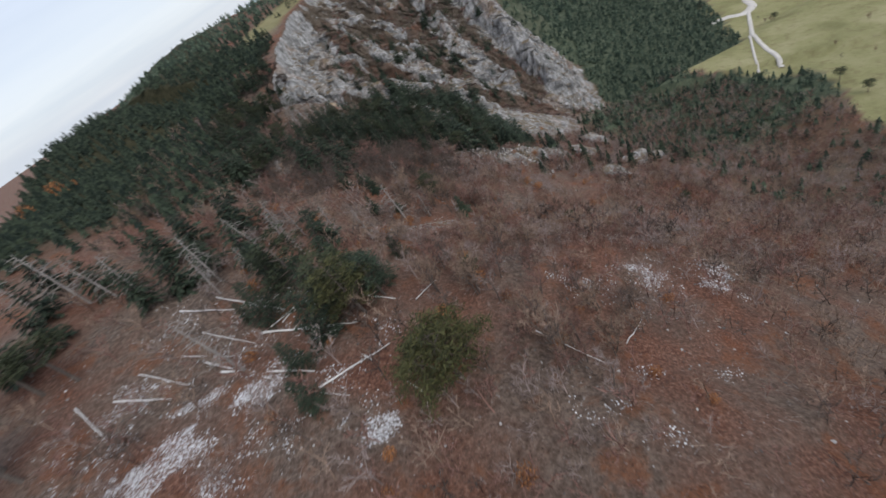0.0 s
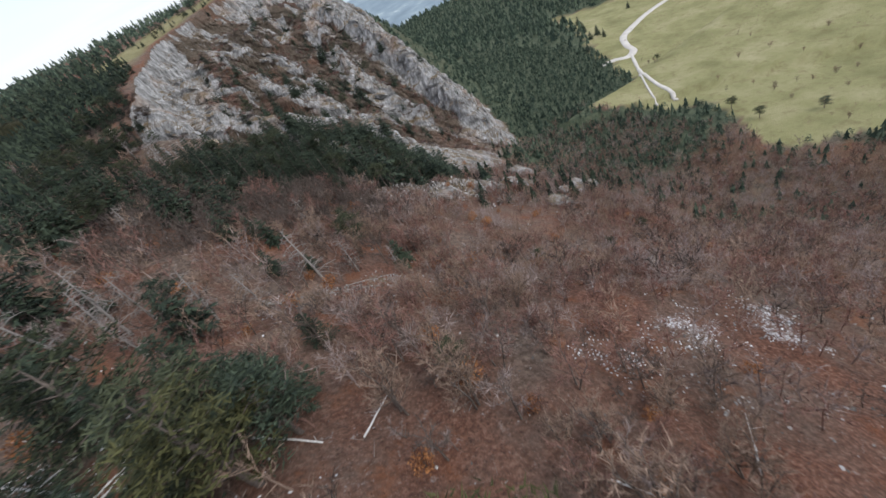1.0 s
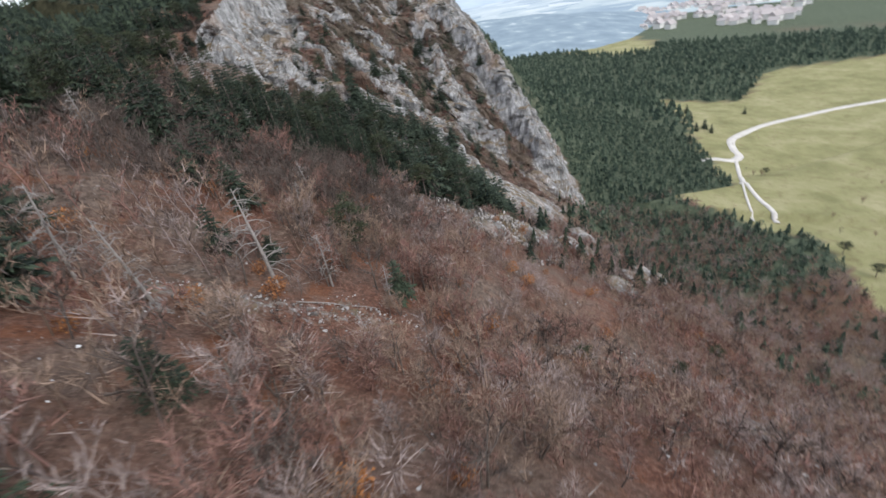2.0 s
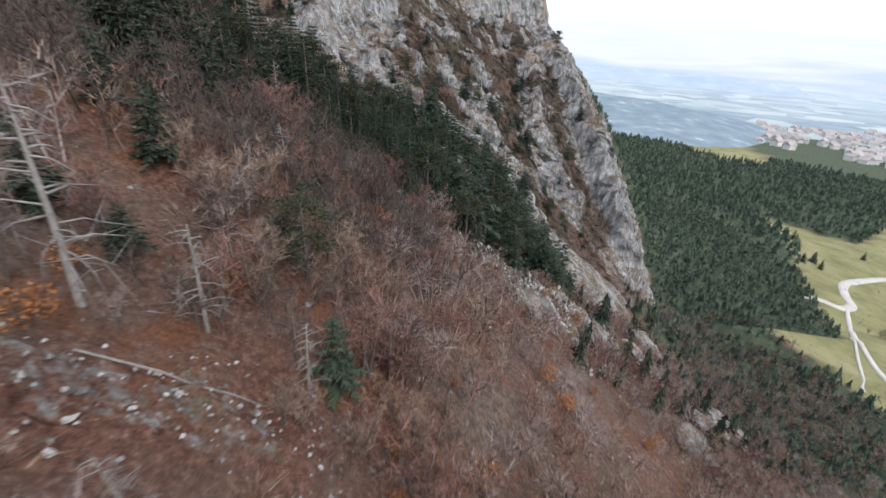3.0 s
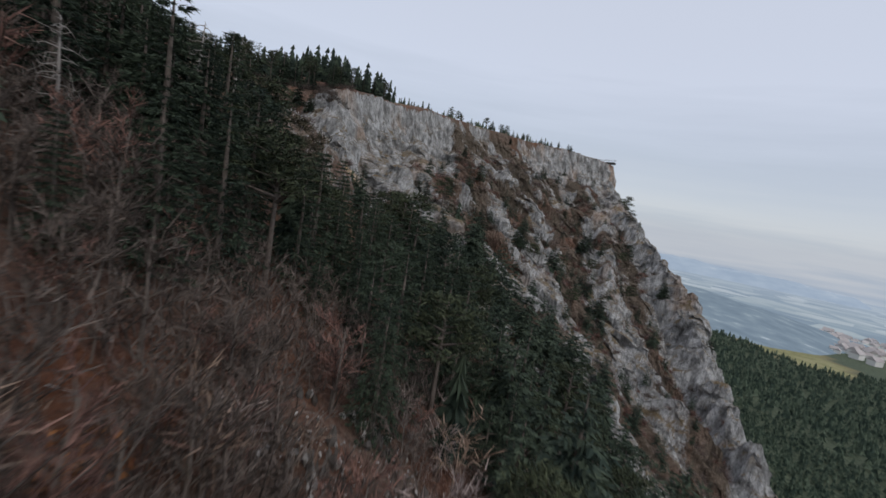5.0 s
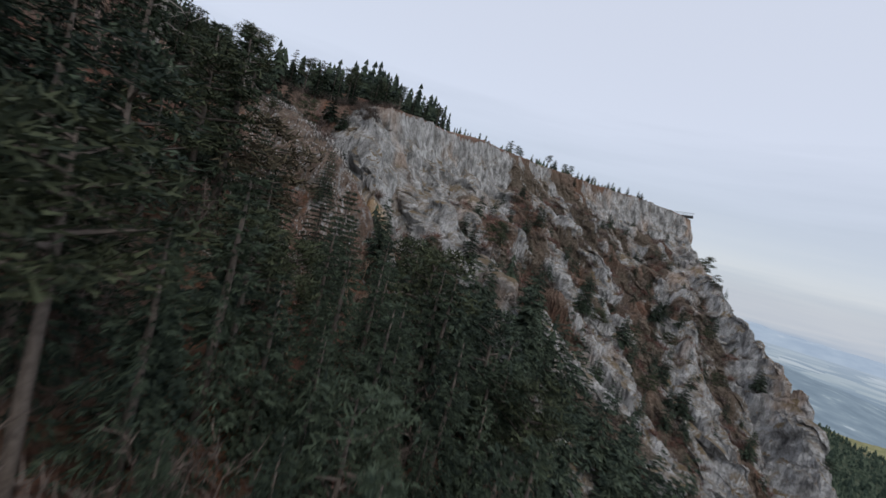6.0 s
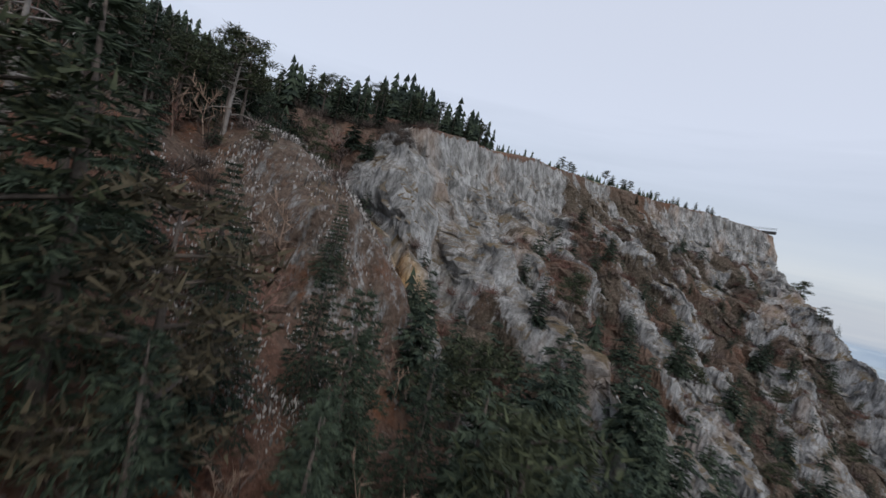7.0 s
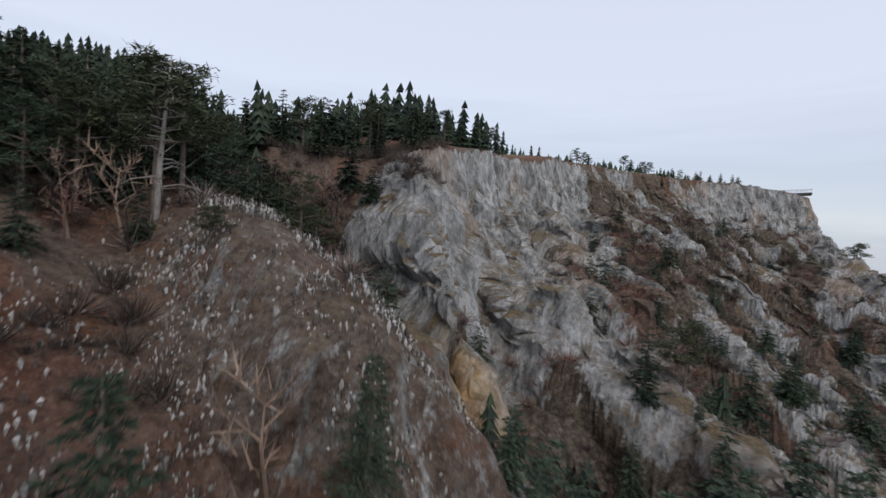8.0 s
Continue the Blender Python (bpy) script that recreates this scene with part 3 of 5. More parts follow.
def scattered(shapes, places, sizes, turns, pick, tall=None):
    """Copies of (corners, triangles) shapes, set down at places, as one (corners, triangles)."""
    vs, fs, n = [], [], 0
    tall = np.ones(len(places)) if tall is None else tall
    for i, (v, f) in enumerate(shapes):
        k = np.where(pick == i)[0]
        if not len(k):
            continue
        c, s = np.cos(turns[k])[:, None], np.sin(turns[k])[:, None]
        x = (v[:, 0] * c - v[:, 1] * s) * sizes[k][:, None] + places[k, 0][:, None]
        y = (v[:, 0] * s + v[:, 1] * c) * sizes[k][:, None] + places[k, 1][:, None]
        z = v[:, 2] * (sizes[k] * tall[k])[:, None] + places[k, 2][:, None]
        vs.append(np.stack([x, y, z], -1).reshape(-1, 3))
        fs.append((f[None] + (np.arange(len(k)) * len(v))[:, None, None]).reshape(-1, 3) + n)
        n += len(k) * len(v)
    return np.concatenate(vs), np.concatenate(fs)


def stuff(name, vf, mat, label, category):
    return tagged(new(name, mesh_from(name, *vf, mat)), label, category, kind="stuff")


# ---- the ground: one sheet out to the horizon, the cliff a sheet of its own sewn to its edge ----
def axis(fine_a, fine_b, fine, far_a, far_b):
    mid = list(np.arange(fine_a, fine_b, fine))
    up_, gap = [mid[-1]], fine
    while up_[-1] < far_b:
        gap *= 1.07
        up_.append(up_[-1] + gap)
    down, gap = [mid[0]], fine
    while down[-1] > far_a:
        gap *= 1.07
        down.append(down[-1] - gap)
    return np.array(down[:0:-1] + mid + up_[1:])


MEADOW = [(150, 63), (145, 73), (135, 81), (134, 89), (149, 106), (158, 121), (151, 130), (149, 147), (139, 159), (141, 170), (154, 169), (173, 166), (195, 200),
          (216, 232), (235, 253), (259, 291), (286, 345), (310, 319), (330, 300), (420, 350), (640, 260), (640, 20), (300, -60), (165, 20)]


def inside(x, y, poly):
    hit = np.zeros(np.shape(x), bool)
    for (ax, ay), (bx, by) in zip(poly, poly[1:] + poly[:1]):
        cross = (ay > y) != (by > y)
        hit ^= cross & (x < (bx - ax) * (y - ay) / (by - ay + 1e-12) + ax)
    return hit


ROADS = [  # gravel road through the meadow, its branch into the wood, and the farm tracks
    ([(420, 225), (360, 242), (323, 246), (300, 245), (280, 241), (254, 232), (236, 224), (223, 211), (217, 202), (207, 198), (200, 202), (193, 205)], 3.8),
    ([(211, 199), (194, 182), (180, 168), (170, 153), (165, 144), (158, 135)], 1.7),
    ([(180, 170), (162, 151), (152, 140)], 0.9),
]
FIELD = [(475, 844), (564, 915), (569, 796), (543, 681), (495, 573), (445, 535), (410, 548), (396, 595), (411, 695)]


def in_wood(x, y):
    """Where the lower conifer wood stands, 0 to 1."""
    z, rocky, d = lie(x, y)
    on = (np.hypot(x - 60, y - 150) < 1150 - 500 * step(440, 620, x - 0.5 * (y - 500))) * np.clip(step(-94, -102, z) + 0.9 * step(80, 92, x - 0.1 * (y - 120)) * step(92, 105, y), 0, 1)
    thin = step(150, 140, x) * step(112, 100, y)
    glade = inside(x, y, MEADOW) | inside(x, y, FIELD)
    return on * ~glade * (rocky < 0.5) * (1 - 0.75 * thin)


def land():
    xs, ys = axis(-42, 112, 1.2, -4500, 4500), axis(-6, 312, 1.2, -4500, 4500)
    x, y = np.meshgrid(xs, ys)
    z, hard, rocky, d = relief(x, y)
    n, m = x.shape
    grassy = np.maximum((inside(x + 3 * rough(x, y, 20, 2, 61), y, MEADOW) | inside(x, y, FIELD)) * 1.0, 0.8 * step(-1, -6, d) * step(-30, -20, d) * step(215, 235, y) * (np.hypot(x, y) < 600))
    woods = in_wood(x, y)
    woods = np.maximum(woods, step(600, 700, np.hypot(x - 60, y - 150)) * (x > 150) * (grassy < 0.5))
    # where the hilltop wood darkens its floor
    shaded_needles = np.clip(step(-22, -32, x + 0.1 * (y - 150)) * step(72, 100, y + 0.3 * x) * (d < -8) + step(-30, -45, x) * step(95, 120, y), 0, 1) * (np.hypot(x, y) < 700)
    box = (x > -34) & (x < 111) & (y > 5) & (y < 311)
    crag = (rocky > 0.45) & box
    z = z - 1.2 * crag
    i = np.arange(n * m).reshape(n, m)
    quads = np.stack([i[:-1, :-1], i[:-1, 1:], i[1:, 1:], i[1:, :-1]], -1).reshape(-1, 4)
    me = mesh_from("ground", np.stack([x, y, z], -1).reshape(-1, 3), quads, HILL, smooth=True)
    for key, field in (("rock", hard), ("crag", rocky * step(140, 165, y)), ("grass", grassy), ("wood", woods), ("shaded_needles", shaded_needles), ("scree", scree(x, y))):
        me.attributes.new(key, "FLOAT", "POINT").data.foreach_set("value", field.reshape(-1).astype(np.float32))
    tagged(new("ground", me), "steep hillside under red-brown fallen leaves, with stones and a meadow below", "hillside", kind="structure")

    # the bare rock, finer, and pushed out of the face in flutes and blocks
    gap, cell = 0.32, 10
    gx_, gy_ = np.arange(-34, 111, gap), np.arange(5, 311, gap)
    cx, cy = np.meshgrid(gx_[::cell], gy_[::cell])
    some = lie(cx, cy)[1] > 0.05
    wide = some.copy()
    for a in (-1, 0, 1):
        for b in (-1, 0, 1):
            wide |= np.roll(np.roll(some, a, 0), b, 1)
    live = np.kron(wide, np.ones((cell, cell), bool))[:len(gy_), :len(gx_)]
    x, y = np.meshgrid(gx_, gy_)
    z, hard, rocky = np.full(x.shape, -50.0), np.zeros(x.shape), np.zeros(x.shape)
    z[live], hard[live], rocky[live], _ = relief(x[live], y[live])
    n, m = x.shape
    i = np.arange(n * m).reshape(n, m)
    quads = np.stack([i[:-1, :-1], i[:-1, 1:], i[1:, 1:], i[1:, :-1]], -1).reshape(-1, 4)
    quads = quads[(rocky.reshape(-1)[quads].max(1) > 0.40) & live.reshape(-1)[quads].all(1)]
    used = np.unique(quads)
    gy, gx = np.gradient(z, gap)
    gx, gy = gx.reshape(-1)[used], gy.reshape(-1)[used]
    x, y, z, hard, rocky = (v.reshape(-1)[used] for v in (x, y, z, hard, rocky))
    slant = np.hypot(gx, gy) + 1e-6
    steep = np.clip(slant - 0.3, 0, 1.2) / 1.2
    s = 0.594 * x + 0.804 * y
    flute = 2.1 * np.abs(rough(s, 0.25 * z, 7.0, 4, 131, 0.6)) + 0.5 * rough(s, 0.5 * z, 1.6, 3, 141, 0.6)
    flute = flute + 0.3 * np.round(2.5 * rough(s, 0.6 * z, 3.0, 2, 151, 0.6))
    push = (0.25 + 0.75 * steep) * rocky * (flute - 0.5)
    verts = np.stack([x - gx / slant * push, y - gy / slant * push, z - 0.5 * step(0.52, 0.40, rocky)], -1)
    back = np.zeros(n * m, np.int32)
    back[used] = np.arange(len(used))
    me = mesh_from("cliff", verts, back[quads], HILL)
    for key, field in (("rock", hard), ("crag", rocky * step(140, 165, y)), ("grass", 0 * hard), ("wood", 0 * hard)):
        me.attributes.new(key, "FLOAT", "POINT").data.foreach_set("value", field.astype(np.float32))
    tagged(new("cliff", me), "grey fissured limestone cliff with ribs, ledges and rusty stains", "cliff", kind="structure")


land()


def smooth_line(points, n=8):
    """A rounded line through points in plan."""
    p = np.array([points[0], *points, points[-1]], float)
    out = []
    for a, b, c, e in zip(p, p[1:], p[2:], p[3:]):
        for t in np.arange(n) / n:
            out.append(0.5 * (2 * b + (c - a) * t + (2 * a - 5 * b + 4 * c - e) * t * t + (3 * b - a - 3 * c + e) * t ** 3))
    return np.array(out + [p[-1]])


for k, (line, width) in enumerate(ROADS):
    p = smooth_line(line)
    way = unit(np.gradient(p, axis=0))
    side = np.c_[way[:, 1], -way[:, 0]]
    rows = []
    for f, lift in ((-0.62, -0.5), (-0.5, 0.30), (0, 0.36), (0.5, 0.30), (0.62, -0.5)):
        e = p + side * (f * width * (1 + 0.12 * rough(p[:, 0], p[:, 1], 9, 2, 5)))[:, None]
        rows.append(np.c_[e, lie(e[:, 0], e[:, 1])[0] + lift + 0.02 * k])
    g = np.stack(rows, 1)
    i = np.arange(len(p) * 5).reshape(len(p), 5)
    q = np.stack([i[:-1, :-1], i[:-1, 1:], i[1:, 1:], i[1:, :-1]], -1).reshape(-1, 4)
    tagged(new("road", mesh_from("road", g.reshape(-1, 3), q, GRAVEL, True)), ("pale gravel road winding through the meadow", "pale gravel lane forking off beside the wood", "narrow pale farm track in the grass")[k], "road", kind="structure")


def distance():
    """Hazy plain and low wooded hills on the horizon."""
    a, r = np.meshgrid(np.radians(np.linspace(-6, 150, 120)), np.geomspace(1230, 4480, 30))
    x, y = r * np.sin(a), r * np.cos(a)
    z = lie(x, y)[0] + 1.0 + 0.012 * (r - 1230)
    i = np.arange(a.size).reshape(a.shape)
    q = np.stack([i[:-1, :-1], i[1:, :-1], i[1:, 1:], i[:-1, 1:]], -1).reshape(-1, 4)
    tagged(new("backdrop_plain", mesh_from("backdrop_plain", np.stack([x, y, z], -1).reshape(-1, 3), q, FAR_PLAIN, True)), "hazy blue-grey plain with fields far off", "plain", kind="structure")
    turns = [4, 15, 23, 29, 34, 38, 42, 47]
    for name, r0, half, crest, k, seed in (("backdrop_hill", 1080, 330, [-122, -125, -131, -136, -145, -158, -178, -215], 1.0, 3), ("backdrop_hill_far", 3300, 340, [-150, -152, -160, -158, -166, -172, -186, -340], 1.0, 5)):
        a, f = np.meshgrid(np.radians(np.linspace(4, 47, 110)), np.linspace(-1, 1, 25))
        x, y = (r0 + f * half) * np.sin(a), (r0 + f * half) * np.cos(a)
        low = lie(x, y)[0] - 4
        high = np.interp(np.degrees(a), turns, crest)
        z = low + np.maximum(high - low, 0) * np.cos(f * 1.57) ** 0.8 * (1 + 0.16 * rough(x, y, 260, 4, seed))
        i = np.arange(a.size).reshape(a.shape)
        q = np.stack([i[:-1, :-1], i[1:, :-1], i[1:, 1:], i[:-1, 1:]], -1).reshape(-1, 4)
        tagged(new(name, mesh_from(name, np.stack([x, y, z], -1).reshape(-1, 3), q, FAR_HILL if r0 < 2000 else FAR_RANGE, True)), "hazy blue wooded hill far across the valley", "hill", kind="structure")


distance()


# ---- woods ----
def at_ground(xy):
    xy = np.asarray(xy, float)
    return np.c_[xy, ground(xy[:, 0], xy[:, 1])]


rng = np.random.RandomState(11)
SPRUCES = [spruce_crown(np.random.RandomState(100 + k), 8.0, (1.5, 1.9, 1.7, 2.2)[k], 0.06 + 0.05 * k) for k in range(4)]
PINES = [pine_crown(np.random.RandomState(200 + k), 8.0, 1.9, 0.25 + 0.1 * k) for k in range(4)]
BARE = [bare_tree(np.random.RandomState(300 + k), 6.0, 1.8, 9, 22, 1 + k % 3) for k in range(8)]
TRUNK = tube([(0, 0, -0.8), (0.03, 0, 2), (0, 0.04, 5), (0, 0, 7.6)], [0.17, 0.14, 0.09, 0.02], 6)
SPRUCE_MESH = [(mesh_from("spruce_trunk", *TRUNK, BARK, True), mesh_from("spruce_crown", *c, NEEDLE)) for c in SPRUCES]
BELT_MESH = [(mesh_from("spruce_trunk", *TRUNK, BARK, True), mesh_from("spruce_crown", *c, BELT_NEEDLE)) for c in SPRUCES]
WITHERED_MESH = [(mesh_from("withered_trunk", *joined([TRUNK, w]), BARK, True), mesh_from("withered_crown", *c, WITHERED)) for c, w in (PINES[0], PINES[2])]
OLIVE_MESH = [(mesh_from("pine_trunk", *joined([TRUNK, w]), BARK, True), mesh_from("pine_crown", *c, OLIVE_NEEDLE)) for c, w in (PINES[1], PINES[0])]
PINE_MESH = [(mesh_from("pine_trunk", *joined([TRUNK, w]), BARK, True), mesh_from("pine_crown", *c, m)) for (c, w), m in zip(PINES, (NEEDLE_PINE, NEEDLE, NEEDLE_PINE, NEEDLE_PINE))]


def feathery_crown(r, h=8.0, wide=1.9, whorls=20, arms=7):
    """Whorls of drooping boughs whose side twigs carry short sprays of needles."""
    base, way = [], []
    for k in range(whorls):
        f = (k + 0.5 * r.rand()) / whorls
        z = h * (0.08 + 0.92 * f)
        n = max(3, int(arms * (1 - 0.4 * f)))
        for ang in r.rand() * 6.28 + np.arange(n) * 6.283 / n + r.randn(n) * 0.3:
            l = (wide * (1 - f) ** 0.85 + 0.15) * (0.65 + 0.55 * r.rand())
            out_ = np.array([math.cos(ang), math.sin(ang), -0.3 + 0.6 * f])
            side = np.array([-math.sin(ang), math.cos(ang), 0.0])
            m = 6 + int(16 * l)
            t = r.rand(m, 1) ** 0.7
            s = np.where(r.rand(m, 1) < 0.5, 1.0, -1.0) * r.rand(m, 1) * 0.42 * l * (1.05 - t)
            b = np.array([0, 0, z]) + out_ * l * t + side * s + np.array([0, 0, -1.0]) * (0.16 * l * t * t + 0.35 * np.abs(s) + 0.05 * r.rand(m, 1))
            base.append(np.repeat(b, 3, 0))
            way.append(np.repeat(out_ + side * np.sign(s) * 0.7, 3, 0) + r.randn(3 * m, 3) * 0.45 - np.array([0, 0, 0.35]))
    base, way = np.concatenate(base), unit(np.concatenate(way))
    return blades(base, way, unit(np.cross(way, r.randn(len(way), 3) + np.array([0, 0, 0.8]))), 0.13 + 0.2 * r.rand(len(way)), 0.045 + 0.04 * r.rand(len(way)))


FINE_MESH = [(mesh_from("spruce_trunk", *TRUNK, BARK, True), mesh_from("spruce_crown", *feathery_crown(np.random.RandomState(150 + k)), NEEDLE)) for k in range(2)]


def spaced(n, box, gap, keep, seed):
    """Up to n places in a box of the plan, about gap apart, where keep(x, y) says so."""
    r = np.random.RandomState(seed)
    i, j = np.meshgrid(np.arange(box[0], box[1], gap), np.arange(box[2], box[3], gap))
    c = np.stack([i.ravel(), j.ravel()], -1)
    c = c + (r.rand(*c.shape) - 0.5) * gap * 1.5
    r.shuffle(c)
    return c[keep(c[:, 0], c[:, 1]) > r.rand(len(c))][:n]


def conifer(x, y, z, height, r, pine, label, group, wide=1.0, fine=False):
    k = r.randint(4)
    meshes = BELT_MESH[k] if pine == 4 else OLIVE_MESH[k % 2] if pine == 3 else WITHERED_MESH[k % 2] if pine == 2 else FINE_MESH[k % 2] if fine and not pine else PINE_MESH[k] if pine else SPRUCE_MESH[k]
    t = thing("pine_tree" if pine in (1, 2, 3) else "spruce_tree", (x, y, z - 0.1), label, "tree", group, r.rand() * 6.28, height / 8.0, wide)
    part("trunk", meshes[0], t)
    part("crown", meshes[1], t)


def top_wood(x, y):
    """Where the conifer wood on the hilltop stands."""
    _, rocky, d = lie(x, y)
    west = step(-14, -22, x + 0.10 * (y - 150) + 3 * rough(x, y, 25, 2, 71)) * step(108, 124, y) * step(23, 28, np.hypot(x, y - 136))  # round the clearing
    return np.where(y < 172, west, step(-2, -6, d) * step(226, 212, y - 0.2 * x)) * (rocky < 0.6)


def belt_zone(x, y):
    """The belt of conifers under the cliff."""
    z, rocky, d = lie(x, y)
    ragged = 5 * rough(x, y, 13, 2, 72)
    return step(-3, 3, x + ragged - 0.36 * (132 - y).clip(0, 30)) * step(105, 116, y + ragged - 0.15 * (20 - x)) * step(52, 34, x + ragged) * step(176, 160, y + 0.1 * x) * (0.72 + 0.4 * rough(x, y, 9, 2, 73)).clip(0.2, 0.95)


r5 = np.random.RandomState(5)
wood_top = spaced(1500, (-110, 40, 105, 260), 2.7, top_wood, 1)
near = np.argsort(np.hypot(wood_top[:, 0], wood_top[:, 1] - 150))
for x, y, z in at_ground(wood_top[near[:95]]):
    pine = r5.rand() < 0.35
    conifer(x, y, z, (4.4 if x > -36 and y < 175 else 3.6) + 3.6 * r5.rand(), r5, pine, "dark green pine in the hilltop wood" if pine else "dark green spruce in the hilltop wood", "conifers of the hilltop wood")
belt_n, belt_rest = 0, []
belt_at = at_ground(spaced(185, (-4, 46, 106, 178), 3.0, belt_zone, 2))
for x, y, z in belt_at[np.argsort(np.hypot(belt_at[:, 0] - 8, belt_at[:, 1] - 120))]:
    pine = r5.rand() < 0.3
    room = -33.0 + 2.5 * min(1, max(0, (x - 8) / 8)) - 0.25 * max(0, y - 142) - 0.42 * max(0, 136 - y) - z
    if room < 2.5:
        continue
    belt_n += 1
    if belt_n > 80:
        belt_rest.append((x, y, z, min(room * (0.62 + 0.38 * r5.rand()), 6.0 + 6.5 * r5.rand())))
        continue
    # belt spruces farther off take the paler needles with haze in their colour
    conifer(x, y, z, min(room * (0.62 + 0.38 * r5.rand()), 6.0 + 6.5 * r5.rand()), r5, 1 if pine else 0 if math.hypot(x - 6, y - 132) < 24 else 4, "dark green pine below the cliff" if pine else "dark green spruce below the cliff", "conifers below the cliff", 1.0, math.hypot(x - 6, y - 121) < 15)

# single conifers on the slope of bare trees: place, height, pine or spruce
SLOPE_TREES = [
    (-5.5, 27, 8.5, 3), (-3.6, 28.5, 7, 3), (-7.4, 26, 7, 3), (-11.5, 40.5, 8, 3), (-13, 43.5, 9, 1), (-15, 46, 8, 0), (-12, 48.5, 8, 0), (-17, 49, 9, 1), (-9, 43, 7, 1), (-16, 40, 8, 0), (-20, 52, 8, 0),
    (-22, 47, 7, 0), (-8.7, 46, 6.5, 0), (-7, 140.5, 7.5, 0), (-9.5, 138, 6, 0), (-4, 146.5, 5, 0), (0.5, 130, 7.5, 0), (-0.8, 131.5, 9.5, 2), (-2.5, 136, 8, 0), (1.5, 139, 9.3, 0), (-1.5, 141.5, 7, 0), (4.5, 142, 9, 0), (2, 136.5, 6.5, 0), (1.5, 141, 7, 0), (-21, 55.5, 6.5, 0), (-19, 36, 5, 0), (-33, 74, 8, 0), (-26, 73.5, 9, 0), (-22, 73.5, 7, 0),
    (-52, 62, 9, 0), (-51, 52, 9, 1), (-54, 57, 8, 0), (-49, 40, 8, 1), (-34, 62, 9, 0), (-24, 62, 9, 0), (-14, 62, 7, 0), (-41, 66, 8, 0), (-55, 70, 9, 0), (-58, 80, 9, 0),
    (-20, 147.5, 3.5, 0), (-24, 148.5, 4, 0), (-16.5, 158, 5.5, 0), (-14.5, 159.5, 5, 0), (-13, 157, 4.5, 1), (-15, 163, 6, 0), (-17, 166, 6, 0), (-18.5, 169, 6, 1), (-20, 166, 6, 0), (-22, 163, 6, 0), (-24, 160, 7, 0), (-27, 158, 7, 1),
    (-15, 68, 6, 1), (-25, 49, 3.5, 0), (-37, 72, 7, 0), (-47, 71, 9, 0), (-46, 51, 8, 1), (-46, 37, 8, 1), (-18, 30, 4.5, 0), (-27, 78, 9, 0), (-31, 66, 8, 0),
    (-38, 60, 8, 0), (1.5, 42, 3, 1), (-5.4, 53, 4, 0), (-10, 47, 6, 0), (38, 64, 4, 1), (24, 64, 3, 1), (56, 73, 4, 1), (-5.5, 84, 4, 0), (-12, 96, 6, 0),
    (-4.2, 80.5, 5, 0), (-8.4, 84, 6, 0), (-7.8, 90, 6, 0), (5, 77.5, 6.5, 1), (7.6, 71, 5, 0), (-6, 73, 5, 0), (1, 105, 5, 0), (-4, 105, 6, 0), (-10, 114, 6.5, 0),
    (-2.3, 72.5, 3, 0), (-3.7, 129, 9.5, 1), (2.2, 109, 5, 0), (1.2, 120, 5, 0), (-3, 130.5, 12, 0), (-7, 127, 9, 0), (-11, 124, 8, 0), (-19.3, 153.2, 8.6, 1), (-19, 152, 3, 0), (-23, 152, 7, 1), (-26, 153, 7, 1), (-13.5, 150.5, 2.5, 1), (-25, 146, 6, 0),
    (2, 117, 9, 0), (0, 121, 9, 1), (-2, 118, 9, 0), (-4, 122, 9, 0), (-6, 119, 8, 1), (-8, 122, 8, 0), (-3, 114, 8, 0), (-7, 133, 10.5, 0), (-9.5, 137.5, 8.5, 0), (-5, 126, 11, 0), (-1, 113, 11, 0), (-6, 112, 11, 0), (3, 112, 9, 0), (5, 121, 9.5, 0), (7, 126.5, 9, 0), (9, 131.5, 9, 0), (2.5, 108, 8, 0), (4, 116, 9, 1), (5, 118, 8, 0), (3.5, 124.5, 7, 1), (-9, 117, 7, 0)]
